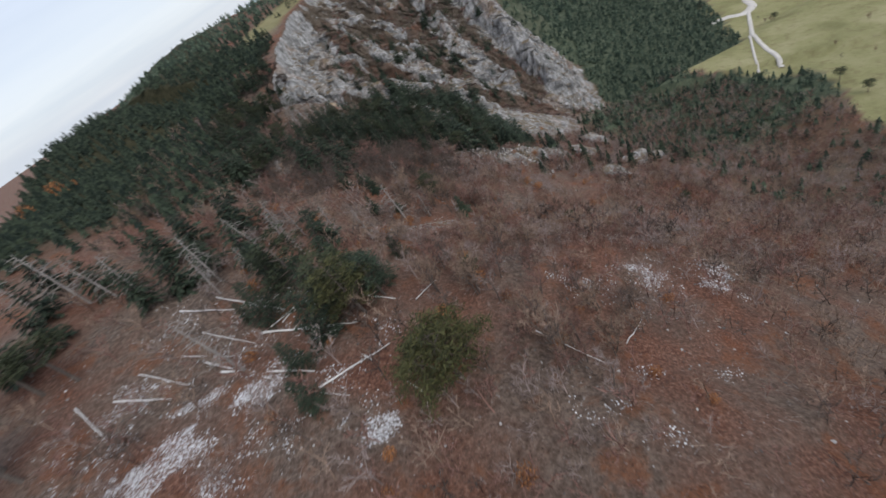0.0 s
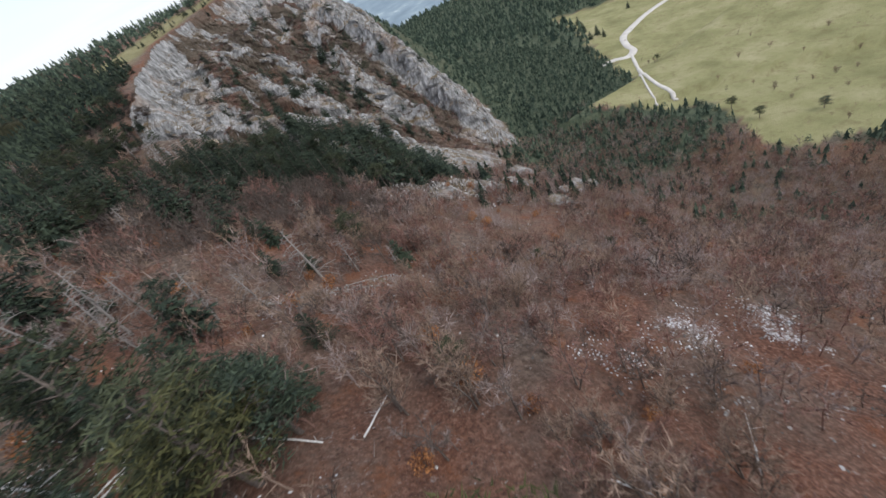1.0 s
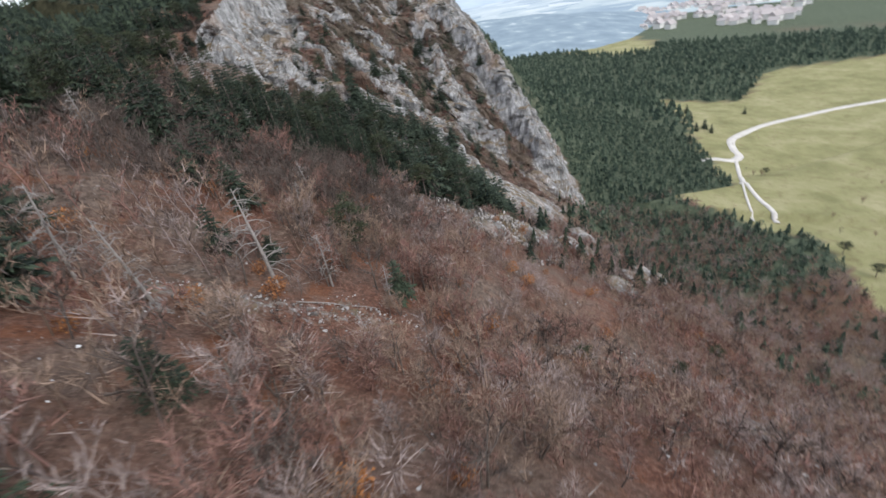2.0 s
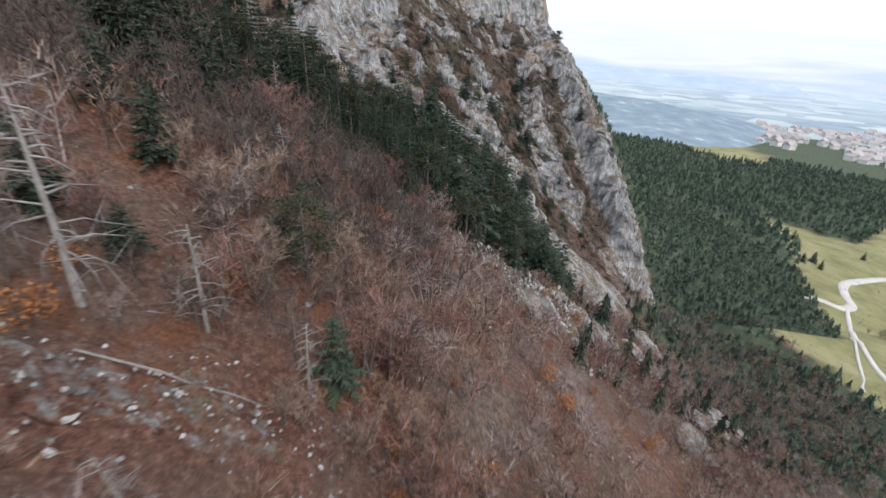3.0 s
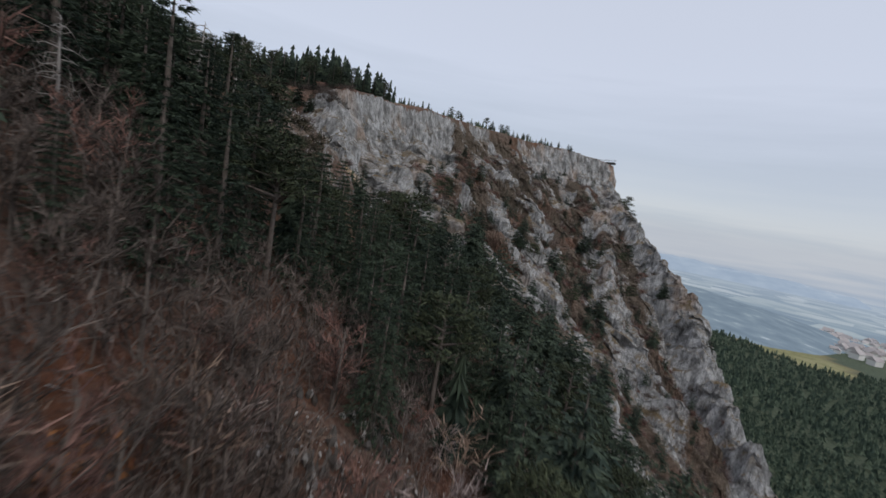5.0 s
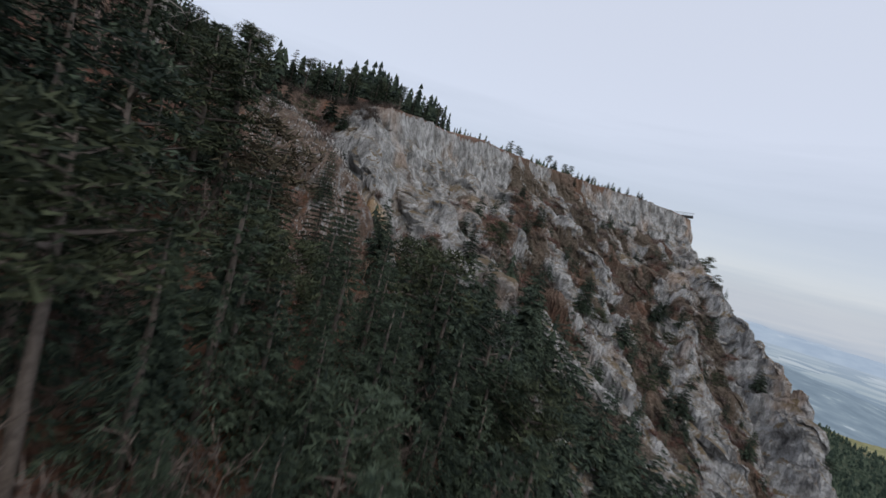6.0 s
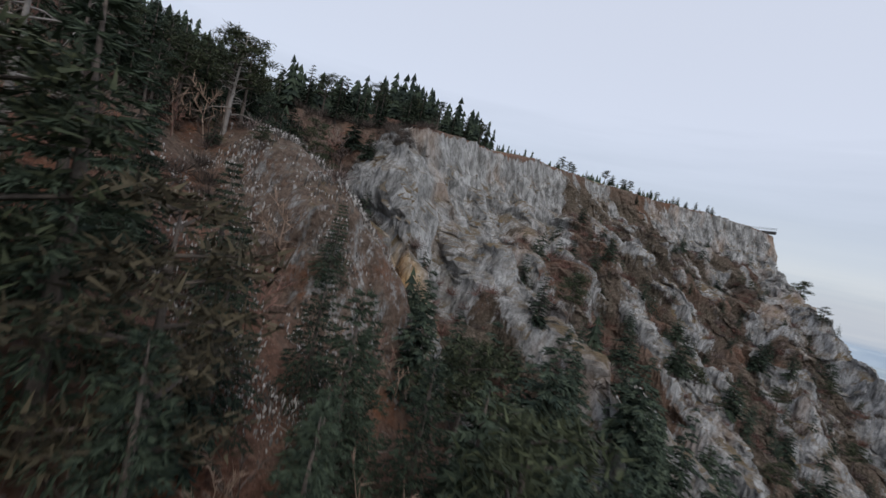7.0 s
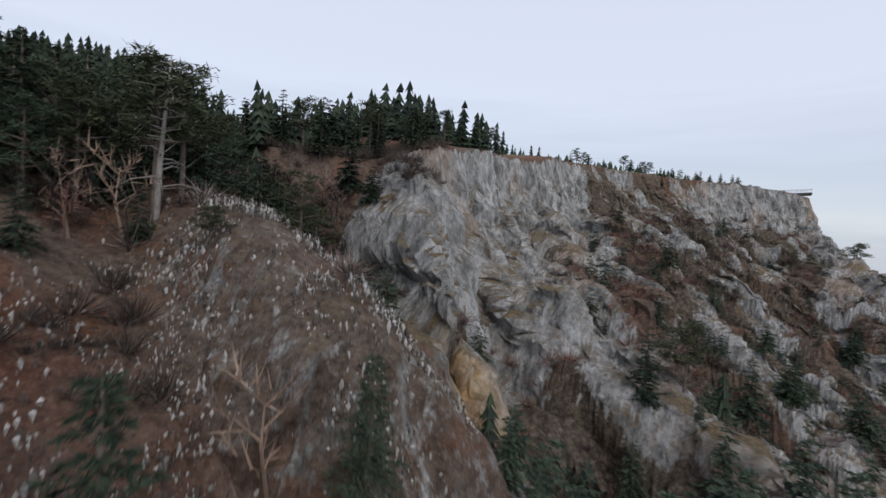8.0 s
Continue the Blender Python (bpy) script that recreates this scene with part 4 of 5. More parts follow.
CLIFF_TREES = [
    (56.5, 274.5, 4, 0), (84, 274, 10, 1), (87, 268, 6, 1), (57.5, 227, 6, 0), (53.5, 244, 4, 0), (33, 204.5, 5, 0), (76, 246, 5, 1), (14.5, 231, 5, 0), (14.5, 221, 5, 0),
    (31, 263, 3.5, 0), (54.5, 223, 7, 0), (58, 238, 5, 0), (19.5, 206, 5, 0), (9, 169, 6, 0), (31.5, 194, 7, 0), (-9, 161, 6, 0), (-12, 164, 6, 0), 
    (20, 240, 3, 0), (72, 232, 6, 1), (80, 220, 6, 0), (66, 210, 6, 1), (70, 200, 7, 0), (44, 188, 6, 1), (50, 199, 6, 0), (88, 205, 5, 1), (62, 252, 4, 1), (30, 192, 6, 0), (26, 188, 7, 0), (36, 200, 6, 1), (40, 196, 7, 0), (16, 174, 6, 0), (12, 170, 6, 1), (20, 178, 6, 0), (48, 206, 6, 0), (56, 216, 6, 1), (60, 222, 6, 0), (64, 228, 6, 0), (66, 220, 5, 1), (70, 238, 6, 0), (58, 232, 5, 0), (44, 204, 6, 1), (34, 184, 7, 0), (52, 192, 7, 0), (8, 166, 5, 0), (4, 163.5, 4, 0), (-15, 172, 4, 0), (-18, 173.5, 5, 0), (-20, 170, 5, 1), (-16.5, 176.5, 5, 0), (-14, 180, 5, 0), (-18, 180, 6, 0),
    (-22, 175, 6, 0), (-25, 176.5, 6, 1), (-28, 177, 7, 0), (-21, 178.5, 6, 0), (-24, 180, 7, 0), (-19, 176.5, 5, 0), (-27, 173, 6, 0), (-31, 175, 7, 0), (-23, 171.5, 5, 0), (-14, 185, 5, 0), (-13, 191, 5, 1), (-12, 197, 4, 0), (-11, 203, 5, 0), (-8, 209, 4, 0), (-10, 213, 5, 1)]
def planted(rows):
    return [(*p, *row[2:]) for p, row in zip(at_ground([row[:2] for row in rows]), rows)]


for x, y, z, h, pine in planted(SLOPE_TREES):
    conifer(x, y, z, h, r5, pine, "olive-green bushy pine among leafless trees on the slope" if pine == 3 else "half-withered brown pine on the slope" if pine == 2 else "dark green pine among leafless trees on the slope" if pine else "dark green spruce among leafless trees on the slope", "conifers on the slope", 1.6 if y < 60 else 1.3 if y < 100 else 1.1, math.hypot(x, y - 125) < 24 or math.hypot(x + 14, y - 43) < 16)
for x, y, z in at_ground(spaced(50, (-30, -1, 96, 126), 3.8, lambda x, y: 0.9 * step(2, -3, x - 0.3 * (y - 112)), 32)):
    conifer(x, y, z, 5.5 + 3.5 * r5.rand(), r5, r5.rand() < 0.25, "dark green conifer at the upper edge of the bare slope", "conifers on the slope", 1.15)
for x, y, z, h, pine in planted(CLIFF_TREES):
    conifer(x, y, z, h, r5, pine, "dark green pine clinging to the limestone cliff" if pine else "dark green spruce clinging to the limestone cliff", "conifers on the cliff", 1.2)
def ledges(x, y):
    z, hard, rocky, d = relief(x, y)
    return (rocky > 0.5) * (0.75 * step(0.9, 0.4, hard) + 0.12) * step(6, 14, d) * step(160, 172, y) * np.where(x < 70, 1, 0.45)


edge = [(62 * k / 29 + r5.randn() * 1.5, 244 + 56 * k / 29 + r5.randn() * 1.5, 1.8 + 2.6 * r5.rand() ** 1.5) for k in range(30)]
for x, y, z, h in planted(edge):
    conifer(x, y, z, h, r5, r5.rand() < 0.4, "small dark conifer on the grassy cliff top", "conifers on the cliff top", 1.2)
for x, y, z, h in planted(((160, 83, 4.5), (196, 171, 4), (235, 238, 6), (238, 246, 7), (228, 243, 6), (243, 262, 7), (250, 270, 6), (262, 285, 7), (300, 270, 6), (206, 226, 5), (150, 98, 5), (154, 110, 5))):
    conifer(x, y, z, h, r5, h < 6, "dark round conifer standing in the meadow grass", "conifers in the meadow", 1.5)

def tiers(r, h=8.0, wide=2.1, levels=(0.12, 0.38, 0.64), n=6, deep=0.42, ragged=0.25):
    """A far conifer: ragged tiers of drooping points round a stem."""
    out = []
    for f in levels:
        a = np.arange(n) * 6.283 / n + r.rand() * 6 + r.randn(n) * 0.2
        reach = wide * (1.05 - f) * (0.65 + 0.7 * r.rand(n))
        tip = np.stack([np.cos(a) * reach, np.sin(a) * reach, h * f + r.randn(n) * ragged], -1)
        mid = np.stack([np.cos(a + 3.14 / n) * reach * 0.45, np.sin(a + 3.14 / n) * reach * 0.45, np.full(n, h * (f + 0.05))], -1)
        v = np.concatenate([tip, mid, [[r.randn() * 0.1, r.randn() * 0.1, h * min(1, f + deep)]]])
        out.append((v, np.array([(i, n + i, 2 * n) for i in range(n)] + [(n + i, (i + 1) % n, 2 * n) for i in range(n)])))
    return joined(out)


MID_SPRUCE = [tiers(np.random.RandomState(480 + k), 8.0, 1.75 + 0.15 * (k % 3), (0.04, 0.15, 0.26, 0.38, 0.50, 0.63, 0.78), 7, 0.2, 0.32) for k in range(6)]
LEDGE_SPRUCE = [spruce_crown(np.random.RandomState(460 + k), 8.0, 2.1, 0.05, 14, 7, 1, 1.1) for k in range(4)]
FAR_SPRUCE = [tiers(np.random.RandomState(450 + k), 8.0, 2.4, n=5) for k in range(6)]


def plateau_wood(x, y):
    _, _, d = lie(x, y)
    return (d < -20) * (y > 190) + step(-20, -30, x) * step(60, 95, y + 0.3 * x) * (y < 195)


def round_crown(r, h=6.0, n=90):
    """A far pine or broadleaf bush: a dome of loose sprays."""
    p = unit(r.randn(n, 3)) * (r.rand(n, 1) ** 0.35) * np.array([0.34, 0.34, 0.36]) * h + np.array([0, 0, 0.5 * h])
    d = unit(r.randn(n, 3) * np.array([1, 1, 0.7]) + np.array([0, 0, 0.35]))
    return blades(p, d, unit(np.cross(d, r.randn(n, 3))), 0.16 * h * (0.7 + 0.6 * r.rand(n)), 0.11 * h)


VALLEY_TREES = FAR_SPRUCE + [round_crown(np.random.RandomState(470 + k), 6.5, 44) for k in range(3)]
valley = at_ground(np.concatenate([wood_top[near[95:]], spaced(8000, (60, 215, 20, 330), 2.5, in_wood, 3), spaced(5400, (-185, 60, 60, 330), 3.8, lambda x, y: plateau_wood(x, y) * (top_wood(x, y) < 0.5) * np.where(x < -140, 0.6, 1), 6)]))
wooded = (valley[:, 0] < 45) & (valley[:, 0] > -190) & (valley[:, 1] < 262)
lone = spaced(170, (34, 82, 92, 158), 4.2, lambda x, y: 0.5 * (lie(x, y)[1] < 0.5), 26)
more = spaced(400, (-4, 46, 106, 178), 2.6, belt_zone, 27)[190:]
mid_places = np.concatenate([valley[wooded], at_ground(np.concatenate([lone, more]))])
nm_ = len(mid_places)
stuff("hill_conifers", scattered(MID_SPRUCE, mid_places, np.r_[np.where((valley[wooded][:, 0] > -45) & (valley[wooded][:, 1] < 226), 0.55, 0.33) + 0.45 * rng.rand(wooded.sum()), 0.4 + 0.5 * rng.rand(nm_ - wooded.sum())], rng.rand(nm_) * 6.28, rng.randint(0, 6, nm_)), NEEDLE,
      "dark ragged conifers on the hill behind the nearer trees", "forest")
valley = valley[~wooded]
nv = len(valley)
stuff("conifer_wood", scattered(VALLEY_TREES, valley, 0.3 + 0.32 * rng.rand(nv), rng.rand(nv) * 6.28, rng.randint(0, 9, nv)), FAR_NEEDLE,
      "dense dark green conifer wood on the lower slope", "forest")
farther = spaced(6500, (60, 640, -150, 760), 6.0, lambda x, y: in_wood(x, y) * (np.hypot(x - 60, y - 150) < 600) * ((x > 213) | (y > 328) | (y < 22)), 4)
west = spaced(1500, (-330, -185, 20, 420), 6, lambda x, y: np.ones(np.shape(x)), 4)
far_places = at_ground(np.concatenate([farther, west]))
nf = len(far_places)
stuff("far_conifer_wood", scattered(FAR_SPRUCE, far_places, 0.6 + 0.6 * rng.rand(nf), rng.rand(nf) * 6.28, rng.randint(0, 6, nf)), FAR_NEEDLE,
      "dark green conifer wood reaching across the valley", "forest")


belt_rest = np.array(belt_rest)
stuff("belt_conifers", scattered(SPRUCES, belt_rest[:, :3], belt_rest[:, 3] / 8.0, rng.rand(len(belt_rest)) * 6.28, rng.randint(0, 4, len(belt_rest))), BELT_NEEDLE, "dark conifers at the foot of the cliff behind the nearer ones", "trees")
cleft = at_ground(spaced(260, (-5, 98, 160, 296), 3.4, ledges, 31))
ncl = len(cleft)
stuff("cliff_conifers", scattered(LEDGE_SPRUCE, cleft, 0.25 + 0.45 * rng.rand(ncl), rng.rand(ncl) * 6.28, rng.randint(0, 4, ncl)), NEEDLE, "small dark conifers in the clefts of the cliff", "trees")


# ---- leafless trees and scrub ----
def brush_zone(x, y):
    z, rocky, d = lie(x, y)
    open_ = 0.8 + 0.9 * rough(x, y, 18, 2, 81)
    slope = step(-134, -124, z) * step(-60, -40, x) * (rocky < 0.4) * step(178, 165, y) * ~inside(x, y, MEADOW)
    thin = 1 - 0.55 * step(-8, -18, x) * step(70, 60, y)
    return np.clip(open_, 0.1, 1) * slope * thin * np.where((x < -14) & (y > 125), 0.9, 1) * (1 - 0.6 * belt_zone(x, y)) * (np.hypot(x + 13, y - 146) > 5) * (np.hypot(x - 2, y - 118) > 9)


brush = at_ground(spaced(5000, (-55, 140, -35, 178), 1.75, brush_zone, 8))
rb = np.random.RandomState(9)
order = np.argsort(np.abs(brush[:, 0] - 5) + 1.2 * np.maximum(np.maximum(28 - brush[:, 1], brush[:, 1] - 128), 0))
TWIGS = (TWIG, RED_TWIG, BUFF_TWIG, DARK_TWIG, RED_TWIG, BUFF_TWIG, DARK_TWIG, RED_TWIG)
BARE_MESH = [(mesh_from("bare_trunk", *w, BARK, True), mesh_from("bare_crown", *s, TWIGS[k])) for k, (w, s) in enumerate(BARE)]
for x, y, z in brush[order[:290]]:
    # beyond y 82 only dark and reddish twigs: shade put into their colour
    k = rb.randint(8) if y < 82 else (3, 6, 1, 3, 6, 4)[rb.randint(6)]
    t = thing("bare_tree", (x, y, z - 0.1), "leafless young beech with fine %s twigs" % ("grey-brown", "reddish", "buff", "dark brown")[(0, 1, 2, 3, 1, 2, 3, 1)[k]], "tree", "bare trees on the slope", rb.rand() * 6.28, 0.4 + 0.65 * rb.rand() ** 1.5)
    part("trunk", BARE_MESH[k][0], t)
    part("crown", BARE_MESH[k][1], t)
LIGHT = [joined(bare_tree(np.random.RandomState(350 + k), 5.0, 2.0, 6, 11, 1, True)) for k in range(8)]


def cliff_scrub(x, y):
    z, hard, rocky, d = relief(x, y)
    return (rocky > 0.4) * np.clip(step(0.85, 0.4, hard) + 0.14 * step(0.0, 0.5, rough(x, y, 9, 2, 59)), 0, 1) * step(3, 8, d) * step(108, 90, x) * step(150, 160, y) * 0.9


others = brush[order[290:]]
crevice = at_ground(spaced(4200, (-20, 105, 150, 305), 1.35, cliff_scrub, 12))
nc = len(crevice)


def clump(r, h=2.0, n=120):
    """A dense low bush: stems that fan up from one root."""
    d = unit(r.randn(n, 3) * np.array([1, 1, 0.6]) + np.array([0, 0, 0.9]))
    b = d * np.array([0.5, 0.5, 0.3]) * h * r.rand(n, 1) * 0.8
    return blades(b, unit(d + r.randn(n, 3) * 0.25), unit(np.cross(d, r.randn(n, 3))), h * (0.25 + 0.4 * r.rand(n)), 0.024 * h)


CLUMPS = [clump(np.random.RandomState(540 + k)) for k in range(8)]
scrub_tone = np.clip(0.5 + 0.5 * rough(crevice[:, 0], crevice[:, 1], 11, 2, 58) + 0.25 * rb.randn(nc), 0, 0.999)
for k, (nm, mat, lab) in enumerate((("cliff_scrub", DARK_TWIG, "dark leafless scrub in the clefts of the cliff"), ("cliff_brush", TWIG, "grey-brown leafless scrub in the gullies of the cliff"),
                                    ("rusty_cliff_brush", RED_TWIG, "reddish leafless scrub in the gullies of the cliff"))):
    p = crevice[np.floor(3 * scrub_tone) == k]
    stuff(nm, scattered(CLUMPS, p, 0.45 + 0.9 * rb.rand(len(p)) ** 1.5, rb.rand(len(p)) * 6.28, rb.randint(0, 8, len(p))), mat, lab, "shrubs")
def low_zone(x, y):
    z, rocky, d = lie(x, y)
    return step(-2, -9, x) * step(-46, -38, x) * step(132, 142, y) * step(186, 172, y) * (rocky < 0.35) * step(-0.45, 0.25, rough(x, y, 7, 2, 85)) + step(-38, -34, x) * step(-9, -12, x) * step(160, 164, y) * step(186, 178, y) * 0.8


low_bush = at_ground(spaced(1500, (-48, 0, 130, 188), 0.95, low_zone, 13))
nb = len(low_bush)
stuff("low_scrub", scattered(CLUMPS, low_bush, 0.4 + 0.9 * rb.rand(nb) ** 1.5, rb.rand(nb) * 6.28, rb.randint(0, 8, nb)), DARK_TWIG, "low dark leafless scrub on the clearing", "shrubs")
# beyond y 80 the tone shifts to dark, shade put into the twigs
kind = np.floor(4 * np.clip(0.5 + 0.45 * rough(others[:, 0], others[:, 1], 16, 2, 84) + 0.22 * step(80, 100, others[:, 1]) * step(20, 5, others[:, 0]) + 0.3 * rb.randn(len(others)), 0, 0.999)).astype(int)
for k, (mat, nm) in enumerate(((TWIG, "grey_scrub"), (RED_TWIG, "reddish_scrub"), (BUFF_TWIG, "buff_scrub"), (DARK_TWIG, "dark_scrub"))):
    p = others[kind == k]
    stuff(nm, scattered(LIGHT, p, 0.5 + 0.6 * rb.rand(len(p)) ** 1.4, rb.rand(len(p)) * 6.28, rb.randint(0, 8, len(p))), mat,
          "leafless %s scrub covering the slope" % ("grey-brown", "reddish-brown", "buff", "dark brown")[k], "shrubs")


# dense dark brush, added to darken this part of the slope
thick = at_ground(spaced(1300, (-24, 16, 84, 120), 1.0, lambda x, y: (0.75 + 0.5 * rough(x, y, 9, 2, 88)).clip(0.1, 1) * (lie(x, y)[1] < 0.3), 35))
nt_ = len(thick)
stuff("thicket", scattered(LIGHT, thick, 0.35 + 0.45 * rb.rand(nt_), rb.rand(nt_) * 6.28, rb.randint(0, 8, nt_)), DARK_TWIG, "dark leafless thicket under the hilltop wood", "shrubs")


def fuzzy_crown(r, h=5.0, n=95):
    """A young leafless tree seen from above: a dome of fine twigs over a few stems."""
    d = unit(r.randn(n, 3) * np.array([1, 1, 0.7]) + np.array([0, 0, 0.75]))
    b = np.array([0, 0, 0.45 * h]) + d * np.array([0.26, 0.26, 0.32]) * h * (r.rand(n, 1) ** 0.5)
    w = unit(d + r.randn(n, 3) * 0.4)
    twigs = blades(b, w, unit(np.cross(w, r.randn(n, 3))), h * (0.12 + 0.16 * r.rand(n)), 0.013 * h * (0.6 + 0.8 * r.rand(n)))
    f = unit(r.randn(5, 3) * np.array([0.35, 0.35, 0]) + np.array([0, 0, 1.0]))
    stems = blades(r.randn(5, 3) * np.array([0.15, 0.15, 0]) - np.array([0, 0, 0.3]), f, unit(np.cross(f, r.randn(5, 3))), h * (0.6 + 0.25 * r.rand(5)), 0.03 * h)
    return joined([twigs, stems])


def canopy_zone(x, y):
    z, rocky, d = lie(x, y)
    return (0.62 + 0.75 * rough(x, y, 15, 3, 89)).clip(0.05, 1) * step(-128, -116, z) * step(-8, 4, x - 0.25 * (y - 60)) * step(36, 58, y + 0.35 * x) * step(150, 138, y) * (rocky < 0.3) * (1 - 0.8 * belt_zone(x, y)) * ~inside(x, y, MEADOW)


FUZZY = [fuzzy_crown(np.random.RandomState(820 + k)) for k in range(8)]
canopy = at_ground(spaced(4200, (-15, 130, 20, 150), 1.45, canopy_zone, 36))
ncp = len(canopy)
tone_ = np.floor(3 * np.clip(0.5 + 0.5 * rough(canopy[:, 0], canopy[:, 1], 13, 2, 90) + 0.28 * rb.randn(ncp), 0, 0.999))
for k, (nm, mat, lab) in enumerate((("grey_canopy", TWIG, "dense grey-brown crowns of leafless young trees"), ("buff_canopy", BUFF_TWIG, "dense buff crowns of leafless young trees"), ("reddish_canopy", RED_TWIG, "dense reddish crowns of leafless young trees"))):
    p = canopy[tone_ == k]
    stuff(nm, scattered(FUZZY, p, 0.38 + 0.5 * rb.rand(len(p)) ** 1.5, rb.rand(len(p)) * 6.28, rb.randint(0, 8, len(p))), mat, lab, "trees")


# shrubs that keep withered, rust-coloured leaves
def leafy(r, h=3.0, n=260):
    p = unit(r.randn(n, 3)) * (r.rand(n, 1) ** 0.4) * np.array([0.42, 0.42, 0.36]) * h + np.array([0, 0, 0.55 * h])
    d = unit(r.randn(n, 3) + np.array([0, 0, -0.3]))
    return blades(p, d, unit(np.cross(d, r.randn(n, 3))), 0.09 * h * (0.7 + 0.6 * r.rand(n)), 0.06 * h)


LEAFY = [(mesh_from("shrub_stem", *bare_tree(np.random.RandomState(500 + k), 3.0, 0.9, 7, 3, 2)[0], BARK, True), mesh_from("shrub_foliage", *leafy(np.random.RandomState(510 + k)), RUST_LEAF)) for k in range(3)]
rust_at = [(11, 65.5), (8.7, 32), (1.4, 40), (2, 73), (15, 75.5), (16.5, 70), (48, 96), (56, 141), (7.6, 99), (8.7, 91), (10, 93.5), (-86, 158), (-88, 161), (-97, 156), (-84, 163), (-91, 165), (-100, 160), (18, 185), (-2, 66), (44, 118), (26, 80), (33, 72), (40, 84), (22, 88), (5, 28), (3, 36), (-4, 36), (6, 47), (36, 120), (20, 183), (-10, 58)]
for x, y, z in at_ground(rust_at + [tuple(p) for p in spaced(60, (-20, 70, 10, 130), 9, lambda x, y: np.full(np.shape(x), 0.5), 14)]):
    k = rb.randint(3)
    t = thing("rusty_shrub", (x, y, z - 0.1), "shrub with withered rust-coloured leaves on the slope", "shrub", "rusty shrubs", rb.rand() * 6.28, (0.4 + 0.5 * rb.rand()) * (3.0 if x < -75 else 1.0))
    part("stem", LEAFY[k][0], t)
    part("foliage", LEAFY[k][1], t)
for x, y, z in at_ground(((179, 100), (176, 83), (195, 88), (171, 104), (176, 114), (155, 74), (195, 172), (182, 96), (189, 92), (165, 95), (185, 120), (205, 110), (215, 95), (168, 120), (198, 132), (210, 125), (176, 128), (222, 140), (230, 112), (201, 180), (203, 186))):
    t = thing("meadow_shrub", (x, y, z - 0.1), "low brown leafless shrub in the meadow grass", "shrub", "shrubs in the meadow", rb.rand() * 6.28, 0.35 + 0.3 * rb.rand())
    k = rb.randint(8)
    part("trunk", BARE_MESH[k][0], t)
    part("crown", BARE_MESH[k][1], t)


tufts = at_ground(spaced(900, (148, 290, 20, 230), 3.2, lambda x, y: inside(x - 4, y, MEADOW) * step(0.1, 0.5, rough(x, y, 25, 2, 87)), 23))
ntf = len(tufts)
stuff("meadow_scrub", scattered(LIGHT, tufts, 0.10 + 0.30 * rb.rand(ntf) ** 2, rb.rand(ntf) * 6.28, rb.randint(0, 8, ntf)), BUFF_TWIG, "low brown tufts scattered over the meadow", "shrubs")


# ---- dead wood ----
def dead_tree(r, h, limbs=26, broken=True):
    bend = r.randn(2) * 0.04 * h
    spine = np.array([(0, 0, -0.5), (bend[0] * 0.3, bend[1] * 0.3, h * 0.35), (bend[0], bend[1], h * 0.7), (bend[0] * 1.6, bend[1] * 1.6, h)])
    trunk = tube(spine, [0.022 * h, 0.016 * h, 0.010 * h, 0.003 * h], 7)
    arms = []
    for k in range(limbs):
        f = 0.22 + 0.75 * (k + r.rand()) / limbs
        p = np.array([np.interp(f, (0, 0.35, 0.7, 1), spine[:, c]) for c in range(3)])
        a = r.rand() * 6.28
        l = h * (0.14 + 0.2 * r.rand()) * (1.15 - 0.7 * f)
        tip = p + np.array([math.cos(a) * l, math.sin(a) * l, l * (-0.5 + 0.7 * r.rand())])
        mid = (p + tip) / 2 + np.array([0, 0, 0.12 * l])
        arms.append(tube([p, mid, tip], [0.0065 * h, 0.004 * h, 0.0015 * h], 4))
        for _ in range(4):
            q = mid + (tip - mid) * r.rand()
            e = q + r.randn(3) * 0.35 * l
            arms.append(tube([q, e], [0.003 * h, 0.001 * h], 3))
    return trunk, joined(arms)


DEAD = [dead_tree(np.random.RandomState(600 + k), 8.0) for k in range(3)]
DEAD_MESH = [(mesh_from("dead_trunk", *t, PALE_BARK, True), mesh_from("dead_limbs", *a, PALE_BARK, True)) for t, a in DEAD]
for x, y, z, h, lean in planted(((-2.3, 68.6, 9, -3), (1.7, 70.2, 6, -4), (6.4, 69.5, 4.5, 2), (-17.6, 61, 5, 4), (-22, 113, 6, 0), (-18, 93, 6, 3), (-4.2, 110.5, 6, 0), (0.4, 81.6, 5, -5), (-13.3, 135, 9, 3),
                      (8, 152.5, 7, 5), (-8, 62, 6, 3), (-13, 66, 7, 5), (-18, 70, 7, 2), (-20, 66, 7, 4), (-24, 60, 6, 6), (-29, 57, 7, 5), (4, 60, 4, 8), (-6, 120, 6, 2), (2, 88, 5, 4), (-50.4, 70.6, 12, 2), (-45.6, 68.5, 9, -3), (-29.3, 60.7, 9, 2), (-25, 39.2, 10, 6), (-19.5, 67.2, 9, 3), (-23, 65, 9, 5), (-58, 73, 11, 0), (-19.2, 153.2, 8.5, 0), (-40, 64, 9, 4))):
    k = rb.randint(3)
    t = thing("dead_tree", (x, y, z - 0.1), "standing dead tree with bleached broken limbs", "tree", "dead trees", 0, h / 8.0)
    t.rotation_euler = (radians(lean * 0.6), radians(lean), rb.rand() * 6.28)
    part("trunk", DEAD_MESH[k][0], t, "bleached grey trunk")
    part("limb", DEAD_MESH[k][1], t, "broken pale limbs")


